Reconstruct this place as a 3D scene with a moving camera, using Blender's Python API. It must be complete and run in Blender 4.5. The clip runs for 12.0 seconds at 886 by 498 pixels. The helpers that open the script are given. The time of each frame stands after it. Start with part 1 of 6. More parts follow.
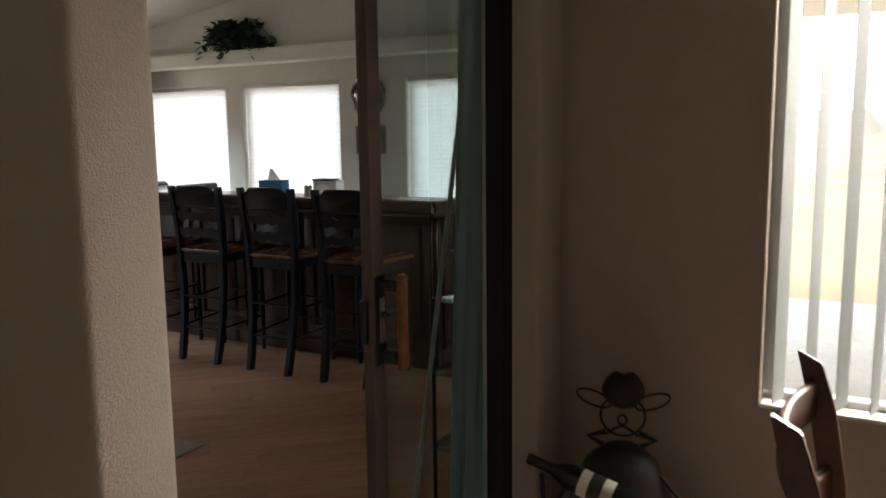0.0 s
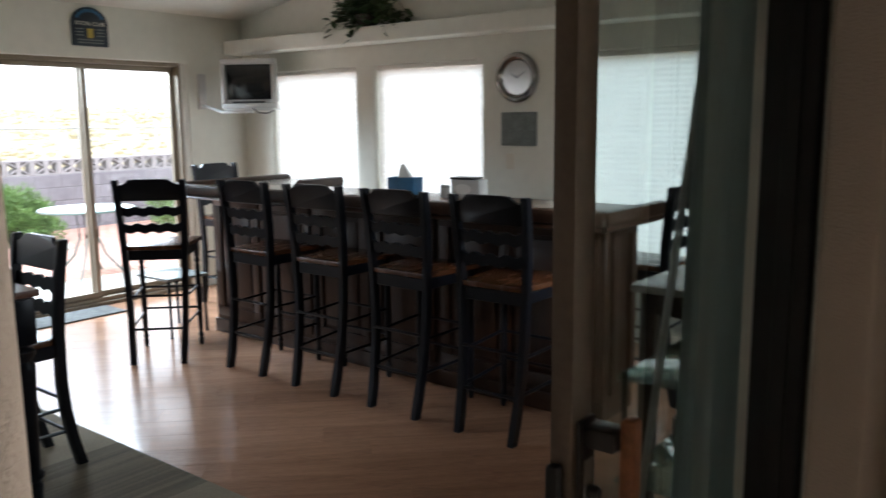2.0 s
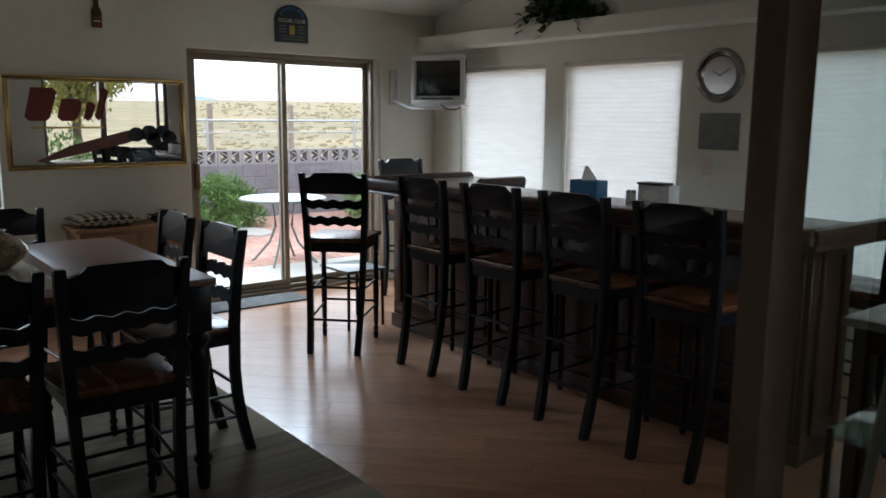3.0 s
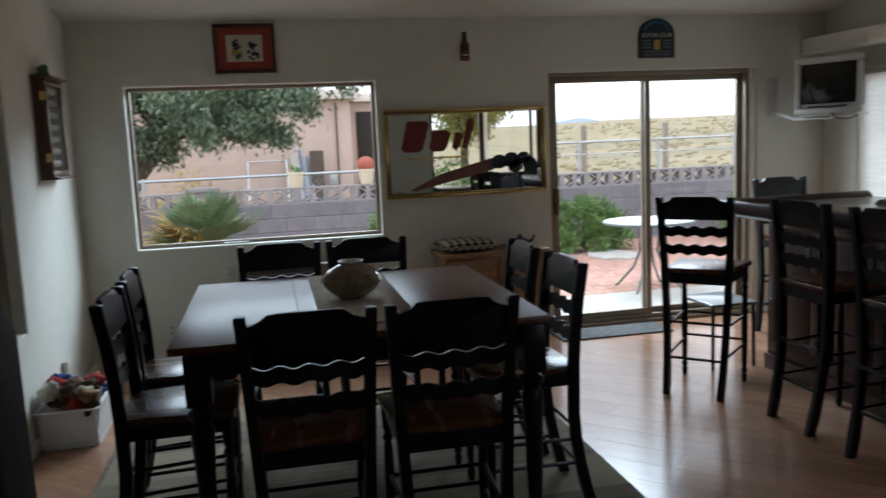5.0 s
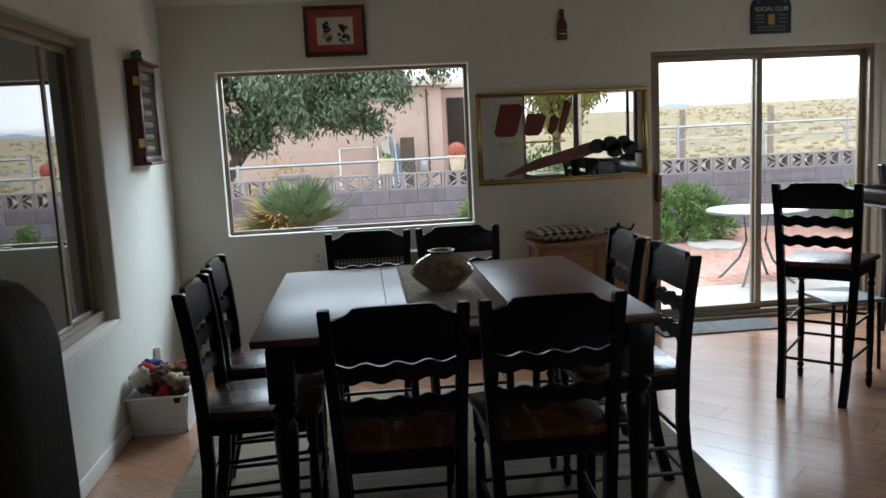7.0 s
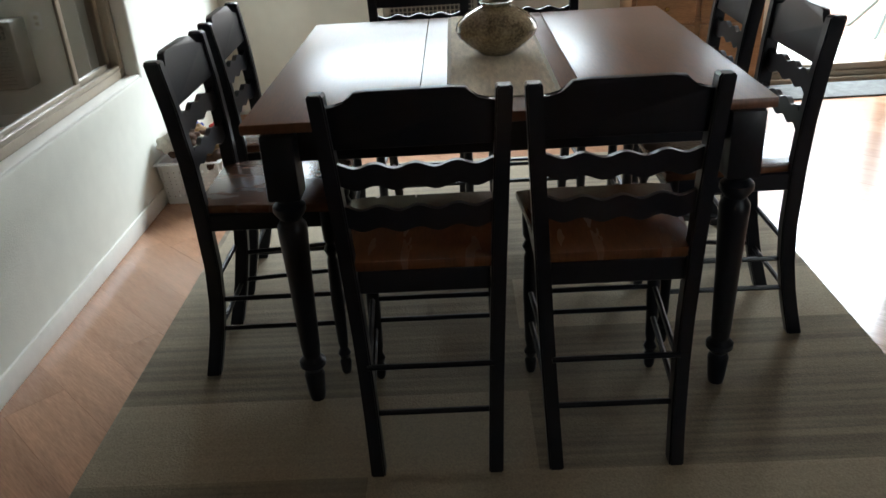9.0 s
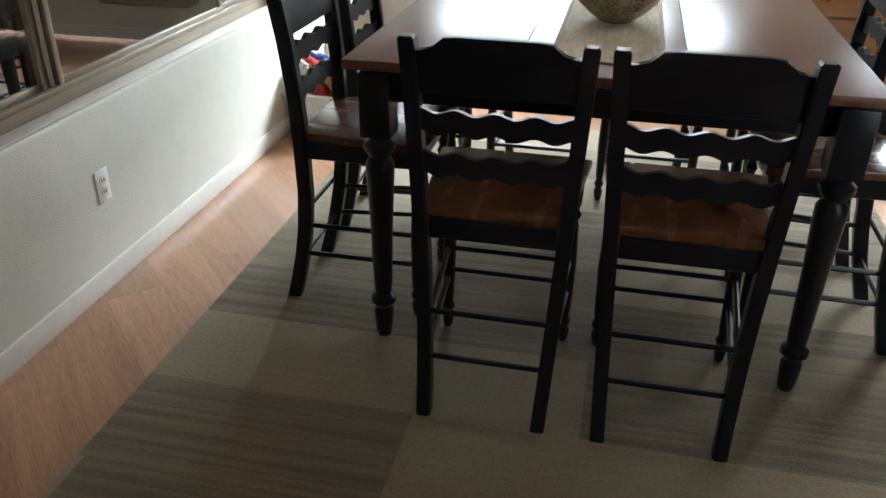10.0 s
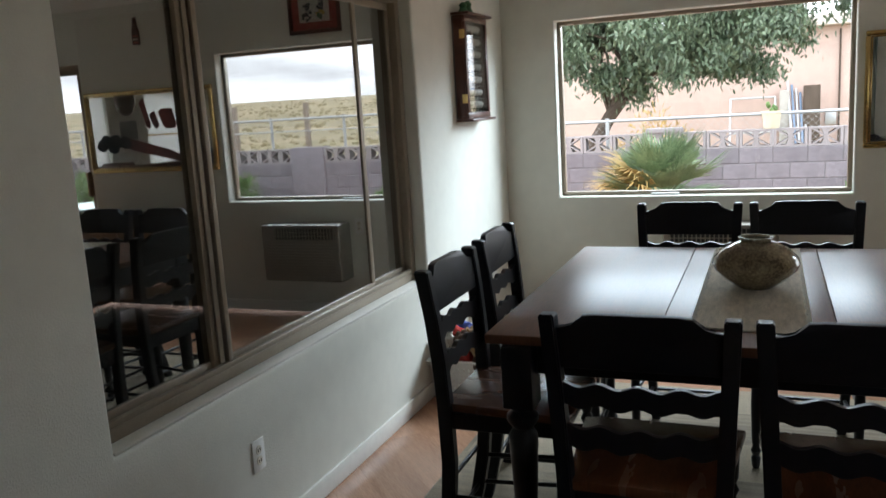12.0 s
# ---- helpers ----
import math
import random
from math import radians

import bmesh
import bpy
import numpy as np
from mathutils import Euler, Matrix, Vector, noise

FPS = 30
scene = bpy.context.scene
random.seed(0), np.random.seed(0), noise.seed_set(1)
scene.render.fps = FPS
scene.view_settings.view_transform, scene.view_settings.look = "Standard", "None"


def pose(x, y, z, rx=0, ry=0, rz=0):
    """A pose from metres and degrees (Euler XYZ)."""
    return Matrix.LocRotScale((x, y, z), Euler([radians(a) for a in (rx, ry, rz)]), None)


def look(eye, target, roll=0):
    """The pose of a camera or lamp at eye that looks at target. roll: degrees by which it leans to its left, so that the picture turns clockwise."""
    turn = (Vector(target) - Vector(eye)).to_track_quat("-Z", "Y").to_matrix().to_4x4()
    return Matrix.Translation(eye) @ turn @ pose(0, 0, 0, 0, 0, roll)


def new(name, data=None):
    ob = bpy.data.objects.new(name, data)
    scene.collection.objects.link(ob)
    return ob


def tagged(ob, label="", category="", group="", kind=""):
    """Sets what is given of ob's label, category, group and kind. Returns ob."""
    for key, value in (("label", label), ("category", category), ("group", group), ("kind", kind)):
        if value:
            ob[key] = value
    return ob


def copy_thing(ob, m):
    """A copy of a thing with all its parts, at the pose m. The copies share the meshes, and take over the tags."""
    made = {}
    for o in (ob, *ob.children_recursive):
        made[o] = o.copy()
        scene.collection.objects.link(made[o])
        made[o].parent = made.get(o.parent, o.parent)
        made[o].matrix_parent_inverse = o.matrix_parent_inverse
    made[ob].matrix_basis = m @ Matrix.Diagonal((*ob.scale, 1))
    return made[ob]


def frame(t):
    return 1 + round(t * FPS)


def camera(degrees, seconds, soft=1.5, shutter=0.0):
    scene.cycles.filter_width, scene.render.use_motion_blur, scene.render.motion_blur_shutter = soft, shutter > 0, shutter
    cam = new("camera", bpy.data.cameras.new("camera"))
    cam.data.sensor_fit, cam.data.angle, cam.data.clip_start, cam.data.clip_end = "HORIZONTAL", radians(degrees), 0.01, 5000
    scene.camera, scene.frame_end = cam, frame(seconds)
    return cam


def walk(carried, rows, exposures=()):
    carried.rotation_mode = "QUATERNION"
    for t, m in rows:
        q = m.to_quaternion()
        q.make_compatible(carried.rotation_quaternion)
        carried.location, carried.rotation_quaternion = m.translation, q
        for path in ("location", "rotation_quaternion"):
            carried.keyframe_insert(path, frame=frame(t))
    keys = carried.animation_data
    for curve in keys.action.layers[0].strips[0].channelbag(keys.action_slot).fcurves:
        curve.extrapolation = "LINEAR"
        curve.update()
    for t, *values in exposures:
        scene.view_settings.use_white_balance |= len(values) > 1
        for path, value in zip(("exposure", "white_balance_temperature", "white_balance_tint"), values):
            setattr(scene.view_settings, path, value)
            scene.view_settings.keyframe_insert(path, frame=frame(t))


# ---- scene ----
cam = camera(57.4, 12.0, shutter=0.4)
PATH = [
    (0, (0.269, 1.314, 1.521), (-0.683, 3.05, 1.237), -0.7),
    (0.5, (0.115, 1.554, 1.534), (-0.894, 3.261, 1.275), 1.6),
    (1, (-0.107, 1.727, 1.527), (-1.195, 3.38, 1.237), 1.8),
    (1.5, (-0.284, 1.895, 1.531), (-1.341, 3.564, 1.216), -0.1),
    (2, (-0.39, 2.137, 1.547), (-1.612, 3.689, 1.23), -0.6),
    (2.5, (-0.432, 2.259, 1.547), (-1.878, 3.602, 1.222), 0.5),
    (4.3, (-0.715, 2.518, 1.561), (-2.496, 3.392, 1.303), -1.9),
    (4.5, (-0.733, 2.55, 1.558), (-2.585, 3.261, 1.308), -1.8),
    (5, (-0.721, 2.602, 1.567), (-2.662, 3.01, 1.306), -2.5),
    (5.5, (-0.739, 2.627, 1.559), (-2.704, 2.849, 1.262), -2.7),
    (6, (-0.753, 2.637, 1.552), (-2.716, 2.823, 1.217), -2.3),
    (6.5, (-0.801, 2.632, 1.537), (-2.761, 2.807, 1.179), -2.1),
    (7, (-0.943, 2.617, 1.547), (-2.914, 2.806, 1.265), -2.8),
    (7.5, (-1.094, 2.615, 1.538), (-3.062, 2.807, 1.232), -3.1),
    (7.7, (-1.182, 2.648, 1.52), (-3.131, 2.775, 1.089), -3.8),
    (9.3, (-1.565, 2.815, 1.503), (-3.342, 2.725, 0.588), -2.8),
    (9.5, (-1.541, 2.831, 1.488), (-3.324, 2.632, 0.604), -1.9),
    (10, (-1.521, 2.956, 1.489), (-3.242, 2.58, 0.542), 0.7),
    (10.5, (-1.495, 2.988, 1.508), (-3.277, 2.609, 0.683), -0.3),
    (11, (-1.492, 2.952, 1.522), (-3.246, 2.521, 0.664), -1.5),
    (11.5, (-1.493, 2.948, 1.536), (-3.301, 2.273, 1.01), -2.6),
    (12, (-1.487, 2.964, 1.548), (-3.309, 2.217, 1.199), -3.5),
]
EXPOSURES = [(0, 1.0, 6300, 10), (0.5, 1.45, 6050, 10), (1, 1.5, 6000, 10), (1.6, 1.45, 6000, 10), (2.0, 1.2, 6050, 10), (2.5, 0.58, 6000, 10), (4.5, -0.06, 6080, 10), (5.5, 0.1, 6050, 10), (7, 0.2, 6150, 10), (7.7, 0.26, 6280, 10), (9.3, 1.75, 6600, 10), (9.6, 1.8, 6520, 10), (10, 2.12, 6520, 10), (10.6, 2.1, 6520, 10), (11.2, 1.9, 6600, 10), (11.6, 1.38, 6320, 10), (12, 0.95, 6280, 10)]
walk(cam, [(t, look(eye, target, roll)) for t, eye, target, roll in PATH], EXPOSURES)

# ---- world and sun: a bright, thinly overcast day ----
world = bpy.data.worlds.new("sky")
scene.world = world
world.use_nodes = True
wn = world.node_tree.nodes
wl = world.node_tree.links
sky = wn.new("ShaderNodeTexSky")
sky.sky_type, sky.sun_disc = "NISHITA", False
sky.sun_elevation, sky.sun_rotation = radians(52), radians(150)
sky.air_density, sky.dust_density, sky.ozone_density = 1.0, 7.0, 0.6
cloud_co = wn.new("ShaderNodeTexCoord")
cloud_map = wn.new("ShaderNodeMapping")
cloud_map.inputs["Scale"].default_value = (1.2, 1.2, 6.0)
cloud = wn.new("ShaderNodeTexNoise")
cloud.inputs["Scale"].default_value, cloud.inputs["Detail"].default_value = 2.2, 6
cloud_ramp = wn.new("ShaderNodeValToRGB")
cloud_ramp.color_ramp.elements[0].position, cloud_ramp.color_ramp.elements[1].position = 0.18, 0.46
cloud_mix = wn.new("ShaderNodeMixRGB")
cloud_mix.inputs[2].default_value = (13.5, 14.0, 14.6, 1)
wl.new(cloud_co.outputs["Generated"], cloud_map.inputs["Vector"])
wl.new(cloud_map.outputs["Vector"], cloud.inputs["Vector"])
wl.new(cloud.outputs["Fac"], cloud_ramp.inputs["Fac"])
wl.new(cloud_ramp.outputs["Color"], cloud_mix.inputs[0])
wl.new(sky.outputs["Color"], cloud_mix.inputs[1])
wl.new(cloud_mix.outputs["Color"], wn["Background"].inputs["Color"])
wn["Background"].inputs["Strength"].default_value = 0.15
sun = new("sun", bpy.data.lights.new("sun", "SUN"))
sun.data.energy, sun.data.angle, sun.data.color = 1.2, radians(12), (1.0, 0.96, 0.9)
sun.matrix_world = look((20, 0, 30), (20 - 0.5 * 10, 8.6 * 1.0, 18))


def window_lamp(name, at, target, w, h, power, color=(0.75, 0.90, 1.0)):
    """Added area lamp by a window, boosting the sky light that comes in."""
    la = new(name, bpy.data.lights.new(name, "AREA"))
    la.data.shape, la.data.size, la.data.size_y, la.data.energy, la.data.color = "RECTANGLE", w, h, power, color
    la.matrix_world = look(at, target)


# added lamps hung out in the yard, above the sight lines through the glass
window_lamp("sky_picture_window", (-9.2, 2.53, 3.2), (-4.0, 2.53, 0.9), 3.0, 1.4, 195)
window_lamp("sky_patio_door", (-9.2, 5.68, 3.2), (-4.0, 5.2, 0.7), 3.0, 1.4, 255)
# added lamps between the glass and each shade
for i, x in enumerate((-5.89, -4.56, -2.76)):
    window_lamp("sky_shade", (x, 7.335, 1.27), (x, 5.0, 1.27), 1.0, 1.3, 4)
# added fill lamps under the porch roof, for the west wall and entry room
window_lamp("sky_porch_window", (0.25, 5.9, 2.36), (-5.0, 5.2, 1.3), 1.7, 0.3, 14)
window_lamp("sky_entry_window", (0.66, 4.75, 2.38), (0.3, 2.6, 0.9), 1.3, 0.9, 190, (1.0, 0.93, 0.84))


# ---- materials ----
def mat(name, color, rough=0.6, metal=0.0, vary=0.12, scale=8.0, bump=0.0, bump_scale=60.0, stretch=(1, 1, 1), coat=0.0,
        second=None, random_piece=0.0):
    m = bpy.data.materials.new(name)
    m.use_nodes = True
    n, l = m.node_tree.nodes, m.node_tree.links
    b = n["Principled BSDF"]
    co = n.new("ShaderNodeTexCoord")
    mp = n.new("ShaderNodeMapping")
    mp.inputs["Scale"].default_value = stretch
    l.new(co.outputs["Object"], mp.inputs["Vector"])
    big, fine = n.new("ShaderNodeTexNoise"), n.new("ShaderNodeTexNoise")
    big.inputs["Scale"].default_value, big.inputs["Detail"].default_value = scale, 4
    fine.inputs["Scale"].default_value, fine.inputs["Detail"].default_value = scale * 9, 5
    l.new(mp.outputs["Vector"], big.inputs["Vector"])
    l.new(mp.outputs["Vector"], fine.inputs["Vector"])
    add = n.new("ShaderNodeMath")
    add.operation = "MULTIPLY_ADD"
    add.inputs[1].default_value = 0.5
    half = n.new("ShaderNodeMath")
    half.operation = "MULTIPLY"
    half.inputs[1].default_value = 0.5
    l.new(fine.outputs["Fac"], half.inputs[0])
    l.new(big.outputs["Fac"], add.inputs[0])
    l.new(half.outputs[0], add.inputs[2])
    ramp = n.new("ShaderNodeValToRGB")
    c = Vector(color)
    lo = c * (1 - vary)
    hi = Vector(second) if second else c * (1 + vary)
    ramp.color_ramp.elements[0].position, ramp.color_ramp.elements[1].position = 0.36, 0.64
    ramp.color_ramp.elements[0].color = (*lo, 1)
    ramp.color_ramp.elements[1].color = (*[min(1, v) for v in hi], 1)
    l.new(add.outputs[0], ramp.inputs["Fac"])
    out = ramp.outputs["Color"]
    if random_piece:
        info = n.new("ShaderNodeObjectInfo")
        hsv = n.new("ShaderNodeHueSaturation")
        mr = n.new("ShaderNodeMapRange")
        mr.inputs["To Min"].default_value, mr.inputs["To Max"].default_value = 1 - random_piece, 1 + random_piece
        l.new(info.outputs["Random"], mr.inputs["Value"])
        l.new(mr.outputs["Result"], hsv.inputs["Value"])
        l.new(out, hsv.inputs["Color"])
        out = hsv.outputs["Color"]
    l.new(out, b.inputs["Base Color"])
    b.inputs["Roughness"].default_value, b.inputs["Metallic"].default_value = rough, metal
    b.inputs["Coat Weight"].default_value = coat
    if rough < 0.7:
        mr2 = n.new("ShaderNodeMapRange")
        mr2.inputs["To Min"].default_value, mr2.inputs["To Max"].default_value = max(0.02, rough * 0.92), min(1, rough * 1.08)
        l.new(big.outputs["Fac"], mr2.inputs["Value"])
        l.new(mr2.outputs["Result"], b.inputs["Roughness"])
    if bump:
        bn, bp = n.new("ShaderNodeTexNoise"), n.new("ShaderNodeBump")
        bn.inputs["Scale"].default_value, bn.inputs["Detail"].default_value = bump_scale, 3
        bp.inputs["Strength"].default_value, bp.inputs["Distance"].default_value = bump, 0.004
        l.new(mp.outputs["Vector"], bn.inputs["Vector"])
        l.new(bn.outputs["Fac"], bp.inputs["Height"])
        l.new(bp.outputs["Normal"], b.inputs["Normal"])
    return m


def plaster(name, color, depth, size=165):
    """Knock-down textured plaster: flattened blobs over a plain coat."""
    m = mat(name, color, 0.75, vary=0.04, scale=1.3)
    n, l = m.node_tree.nodes, m.node_tree.links
    co = n.new("ShaderNodeTexCoord")
    big = n.new("ShaderNodeTexNoise")
    big.inputs["Scale"].default_value, big.inputs["Detail"].default_value, big.inputs["Distortion"].default_value = size, 3, 0.4
    ramp = n.new("ShaderNodeValToRGB")
    ramp.color_ramp.elements[0].position, ramp.color_ramp.elements[1].position = 0.44, 0.58
    bp = n.new("ShaderNodeBump")
    bp.inputs["Strength"].default_value, bp.inputs["Distance"].default_value = depth, 0.003
    l.new(co.outputs["Object"], big.inputs["Vector"])
    l.new(big.outputs["Fac"], ramp.inputs["Fac"])
    l.new(ramp.outputs["Color"], bp.inputs["Height"])
    l.new(bp.outputs["Normal"], n["Principled BSDF"].inputs["Normal"])
    return m


def glass(name, tint=(1, 1, 1), rough=0.0, reflect=0.0):
    m = bpy.data.materials.new(name)
    m.use_nodes = True
    n, l = m.node_tree.nodes, m.node_tree.links
    n.remove(n["Principled BSDF"])
    tr, gl, mx, fr = (n.new("ShaderNodeBsdfTransparent"), n.new("ShaderNodeBsdfGlossy"), n.new("ShaderNodeMixShader"), n.new("ShaderNodeLayerWeight"))
    tr.inputs["Color"].default_value = (*tint, 1)
    gl.inputs["Roughness"].default_value = rough
    ad = n.new("ShaderNodeMath")
    ad.use_clamp = True
    ad.operation = "MULTIPLY_ADD"
    ad.inputs[1].default_value, ad.inputs[2].default_value = 0.9, 0.035 + reflect
    fr.inputs["Blend"].default_value = 0.5
    pw = n.new("ShaderNodeMath")
    pw.operation = "POWER"
    pw.inputs[1].default_value = 4.5
    l.new(fr.outputs["Facing"], pw.inputs[0])
    l.new(pw.outputs[0], ad.inputs[0])
    l.new(ad.outputs[0], mx.inputs["Fac"])
    l.new(tr.outputs[0], mx.inputs[1])
    l.new(gl.outputs[0], mx.inputs[2])
    l.new(mx.outputs[0], n["Material Output"].inputs["Surface"])
    return m


def shade_cloth(name, color, share):
    m = mat(name, color, 0.9, vary=0.06, scale=5, stretch=(1, 1, 9))
    n, l = m.node_tree.nodes, m.node_tree.links
    tl, mx = n.new("ShaderNodeBsdfTranslucent"), n.new("ShaderNodeMixShader")
    ramp = [x for x in n if x.type == "VALTORGB"][0]
    l.new(ramp.outputs["Color"], tl.inputs["Color"])
    mx.inputs["Fac"].default_value = share
    l.new(n["Principled BSDF"].outputs[0], mx.inputs[1])
    l.new(tl.outputs[0], mx.inputs[2])
    l.new(mx.outputs[0], n["Material Output"].inputs["Surface"])
    return m


M_WALL = plaster("off_white_plaster", (0.705, 0.70, 0.625), 0.2)
M_TAN = plaster("tan_plaster", (0.46, 0.38, 0.31), 0.37, 200)
M_CEIL = plaster("ceiling_plaster", (0.76, 0.74, 0.68), 0.35)
M_TRIM = mat("cream_trim", (0.74, 0.72, 0.66), 0.45, vary=0.05, scale=3)
M_PLANK = mat("laminate_plank", (0.38, 0.205, 0.125), 0.20, vary=0.22, scale=2.4, stretch=(9, 0.9, 1), random_piece=0.12, bump=0.03, bump_scale=40)
M_UNDER = mat("underlay", (0.12, 0.08, 0.05), 0.8)
M_BLACK = mat("black_paint", (0.0055, 0.0065, 0.0105), 0.36, vary=0.3, scale=6, bump=0.03, bump_scale=30)
M_BLACK.node_tree.nodes["Principled BSDF"].inputs["Specular IOR Level"].default_value = 0.3
M_SEAT = mat("brown_stained_wood", (0.095, 0.036, 0.015), 0.27, vary=0.22, scale=3.0, stretch=(5, 1, 1))
M_SEAT.node_tree.nodes["Principled BSDF"].inputs["Specular IOR Level"].default_value = 0.4
M_TABLE = mat("table_top_wood", (0.15, 0.060, 0.029), 0.36, vary=0.22, scale=2.2, stretch=(1, 9, 1))
M_BARWOOD = mat("bar_wood", (0.040, 0.017, 0.009), 0.35, vary=0.35, scale=3, stretch=(6, 6, 1))
M_BARTOP = mat("bar_laminate", (0.24, 0.20, 0.17), 0.18, vary=0.2, scale=30)
M_BRONZE = mat("bronze_aluminium", (0.29, 0.24, 0.18), 0.42, metal=0.25, vary=0.08)
M_DOORBRONZE = mat("dark_bronze_paint", (0.15, 0.118, 0.09), 0.45, metal=0.2, vary=0.12)
M_DARKFRAME = mat("dark_weatherstrip", (0.012, 0.012, 0.013), 0.6, vary=0.1)
M_GLASS = glass("clear_pane")
M_DARKGLASS = glass("tinted_pane", (0.50, 0.53, 0.52), 0.0, 0.33)
M_DOORGLASS = glass("sliding_door_pane", (0.82, 0.88, 0.87), 0.0, 0.09)
M_MIRROR = mat("mirror_silver", (0.86, 0.87, 0.86), 0.01, metal=1.0, vary=0.0)
M_MIRROR.node_tree.nodes["Principled BSDF"].inputs["Roughness"].default_value = 0.005
for lk in list(M_MIRROR.node_tree.links):
    if lk.to_socket.name == "Roughness":
        M_MIRROR.node_tree.links.remove(lk)
M_GOLD = mat("brass_gilt", (0.62, 0.44, 0.18), 0.25, metal=1.0, vary=0.1)
M_SHADE = shade_cloth("woven_window_shade", (0.76, 0.75, 0.70), 0.38)
M_VANE = shade_cloth("vertical_vane", (0.26, 0.265, 0.25), 0.03)
M_WHITE = mat("white_plastic", (0.74, 0.74, 0.72), 0.4, vary=0.03)
M_IVORY = mat("ivory_plastic", (0.66, 0.62, 0.52), 0.4, vary=0.03)
M_ACSHELL = mat("taupe_plastic", (0.26, 0.24, 0.20), 0.45, vary=0.06)
M_GREY = mat("grey_plastic", (0.55, 0.55, 0.54), 0.4, vary=0.05)
M_BLACKPL = mat("black_plastic", (0.02, 0.02, 0.02), 0.4, vary=0.1)
M_SCREEN = mat("dark_screen", (0.012, 0.014, 0.014), 0.08, vary=0.05)
M_STEEL = mat("brushed_steel", (0.45, 0.45, 0.45), 0.3, metal=1.0, vary=0.1)
M_LEATHER = mat("black_leather", (0.005, 0.005, 0.0055), 0.6, vary=0.3, scale=14, bump=0.3, bump_scale=140)
M_OAK = mat("oak_wood", (0.32, 0.18, 0.09), 0.4, vary=0.25, scale=3, stretch=(1, 1, 7))
M_CHERRY = mat("cherry_wood", (0.075, 0.022, 0.014), 0.3, vary=0.3, scale=4, stretch=(1, 1, 6))
M_WALNUT = mat("walnut_chair", (0.10, 0.042, 0.024), 0.35, vary=0.3, scale=5)
M_MAT = mat("grey_door_mat", (0.11, 0.112, 0.108), 0.95, vary=0.4, scale=18, bump=0.8, bump_scale=300)
M_PAPER = mat("off_white_paper", (0.72, 0.69, 0.60), 0.8, vary=0.05)
M_RED = mat("red_print", (0.38, 0.045, 0.03), 0.6, vary=0.15)
M_DARKRED = mat("dark_red_print", (0.16, 0.016, 0.014), 0.4, vary=0.15)
M_BLUE = mat("blue_card", (0.035, 0.15, 0.30), 0.6, vary=0.2, scale=14)
M_NAVY = mat("navy_paint", (0.012, 0.022, 0.035), 0.5, vary=0.2)
M_GREEN = mat("green_cloth", (0.05, 0.14, 0.06), 0.8, vary=0.2)
M_YELLOW = mat("yellow_print", (0.50, 0.36, 0.06), 0.7, vary=0.1)
M_RUNNER = mat("woven_runner", (0.68, 0.61, 0.49), 0.95, vary=0.22, scale=16, stretch=(1, 5, 1), bump=0.9, bump_scale=260)
M_PILLOW = mat("patterned_cushion", (0.05, 0.042, 0.035), 0.95, vary=0.3, scale=38, second=(0.42, 0.37, 0.27), bump=0.4, bump_scale=120)
pn_, pl_ = M_PILLOW.node_tree.nodes, M_PILLOW.node_tree.links
weave = pn_.new("ShaderNodeTexChecker")
weave.inputs["Scale"].default_value = 46
weave.inputs["Color1"].default_value, weave.inputs["Color2"].default_value = (0.035, 0.03, 0.026, 1), (0.50, 0.45, 0.34, 1)
turned = pn_.new("ShaderNodeMapping")
turned.inputs["Rotation"].default_value, turned.inputs["Scale"].default_value = (0, 0, radians(45)), (1, 0.5, 0.2)
pl_.new(pn_["Texture Coordinate"].outputs["Object"], turned.inputs["Vector"])
pl_.new(turned.outputs["Vector"], weave.inputs["Vector"])
pl_.new(weave.outputs["Color"], pn_["Principled BSDF"].inputs["Base Color"])
M_SLATE = mat("slate_plaque", (0.16, 0.18, 0.17), 0.5, vary=0.3, scale=12)
M_LEAF = mat("house_plant_leaf", (0.022, 0.06, 0.020), 0.45, vary=0.5, scale=7, second=(0.05, 0.12, 0.035))
M_STEM = mat("stem", (0.07, 0.06, 0.03), 0.7)
M_CARPET = mat("beige_carpet", (0.42, 0.36, 0.30), 1.0, vary=0.15, scale=30, bump=0.8, bump_scale=400)
M_IRON = mat("rusty_iron", (0.030, 0.022, 0.018), 0.6, metal=0.4, vary=0.4, scale=14)
M_CHROME = mat("chrome", (0.28, 0.27, 0.26), 0.18, metal=1.0, vary=0.05)
M_DRAPE = shade_cloth("grey_green_drape", (0.70, 0.76, 0.73), 0.55)
# outdoors
M_BLOCK = mat("grey_concrete_block", (0.19, 0.18, 0.20), 0.95, vary=0.14, scale=3, bump=0.5, bump_scale=60, random_piece=0.10)
M_BREEZE = mat("breeze_block", (0.27, 0.255, 0.26), 0.95, vary=0.12, scale=4, random_piece=0.06)
M_CONC = mat("patio_concrete", (0.40, 0.385, 0.355), 0.9, vary=0.12, scale=2)
M_BRICK = mat("red_paver", (0.38, 0.22, 0.17), 0.9, vary=0.2, scale=6, random_piece=0.15)
M_STUCCO = mat("pink_stucco", (0.55, 0.42, 0.37), 0.95, vary=0.07, scale=0.8, bump=0.4, bump_scale=40)
M_EAVE = mat("pale_fascia", (0.66, 0.60, 0.56), 0.8, vary=0.05)
M_GALV = mat("galvanised_pipe", (0.48, 0.50, 0.52), 0.4, metal=0.7, vary=0.1)
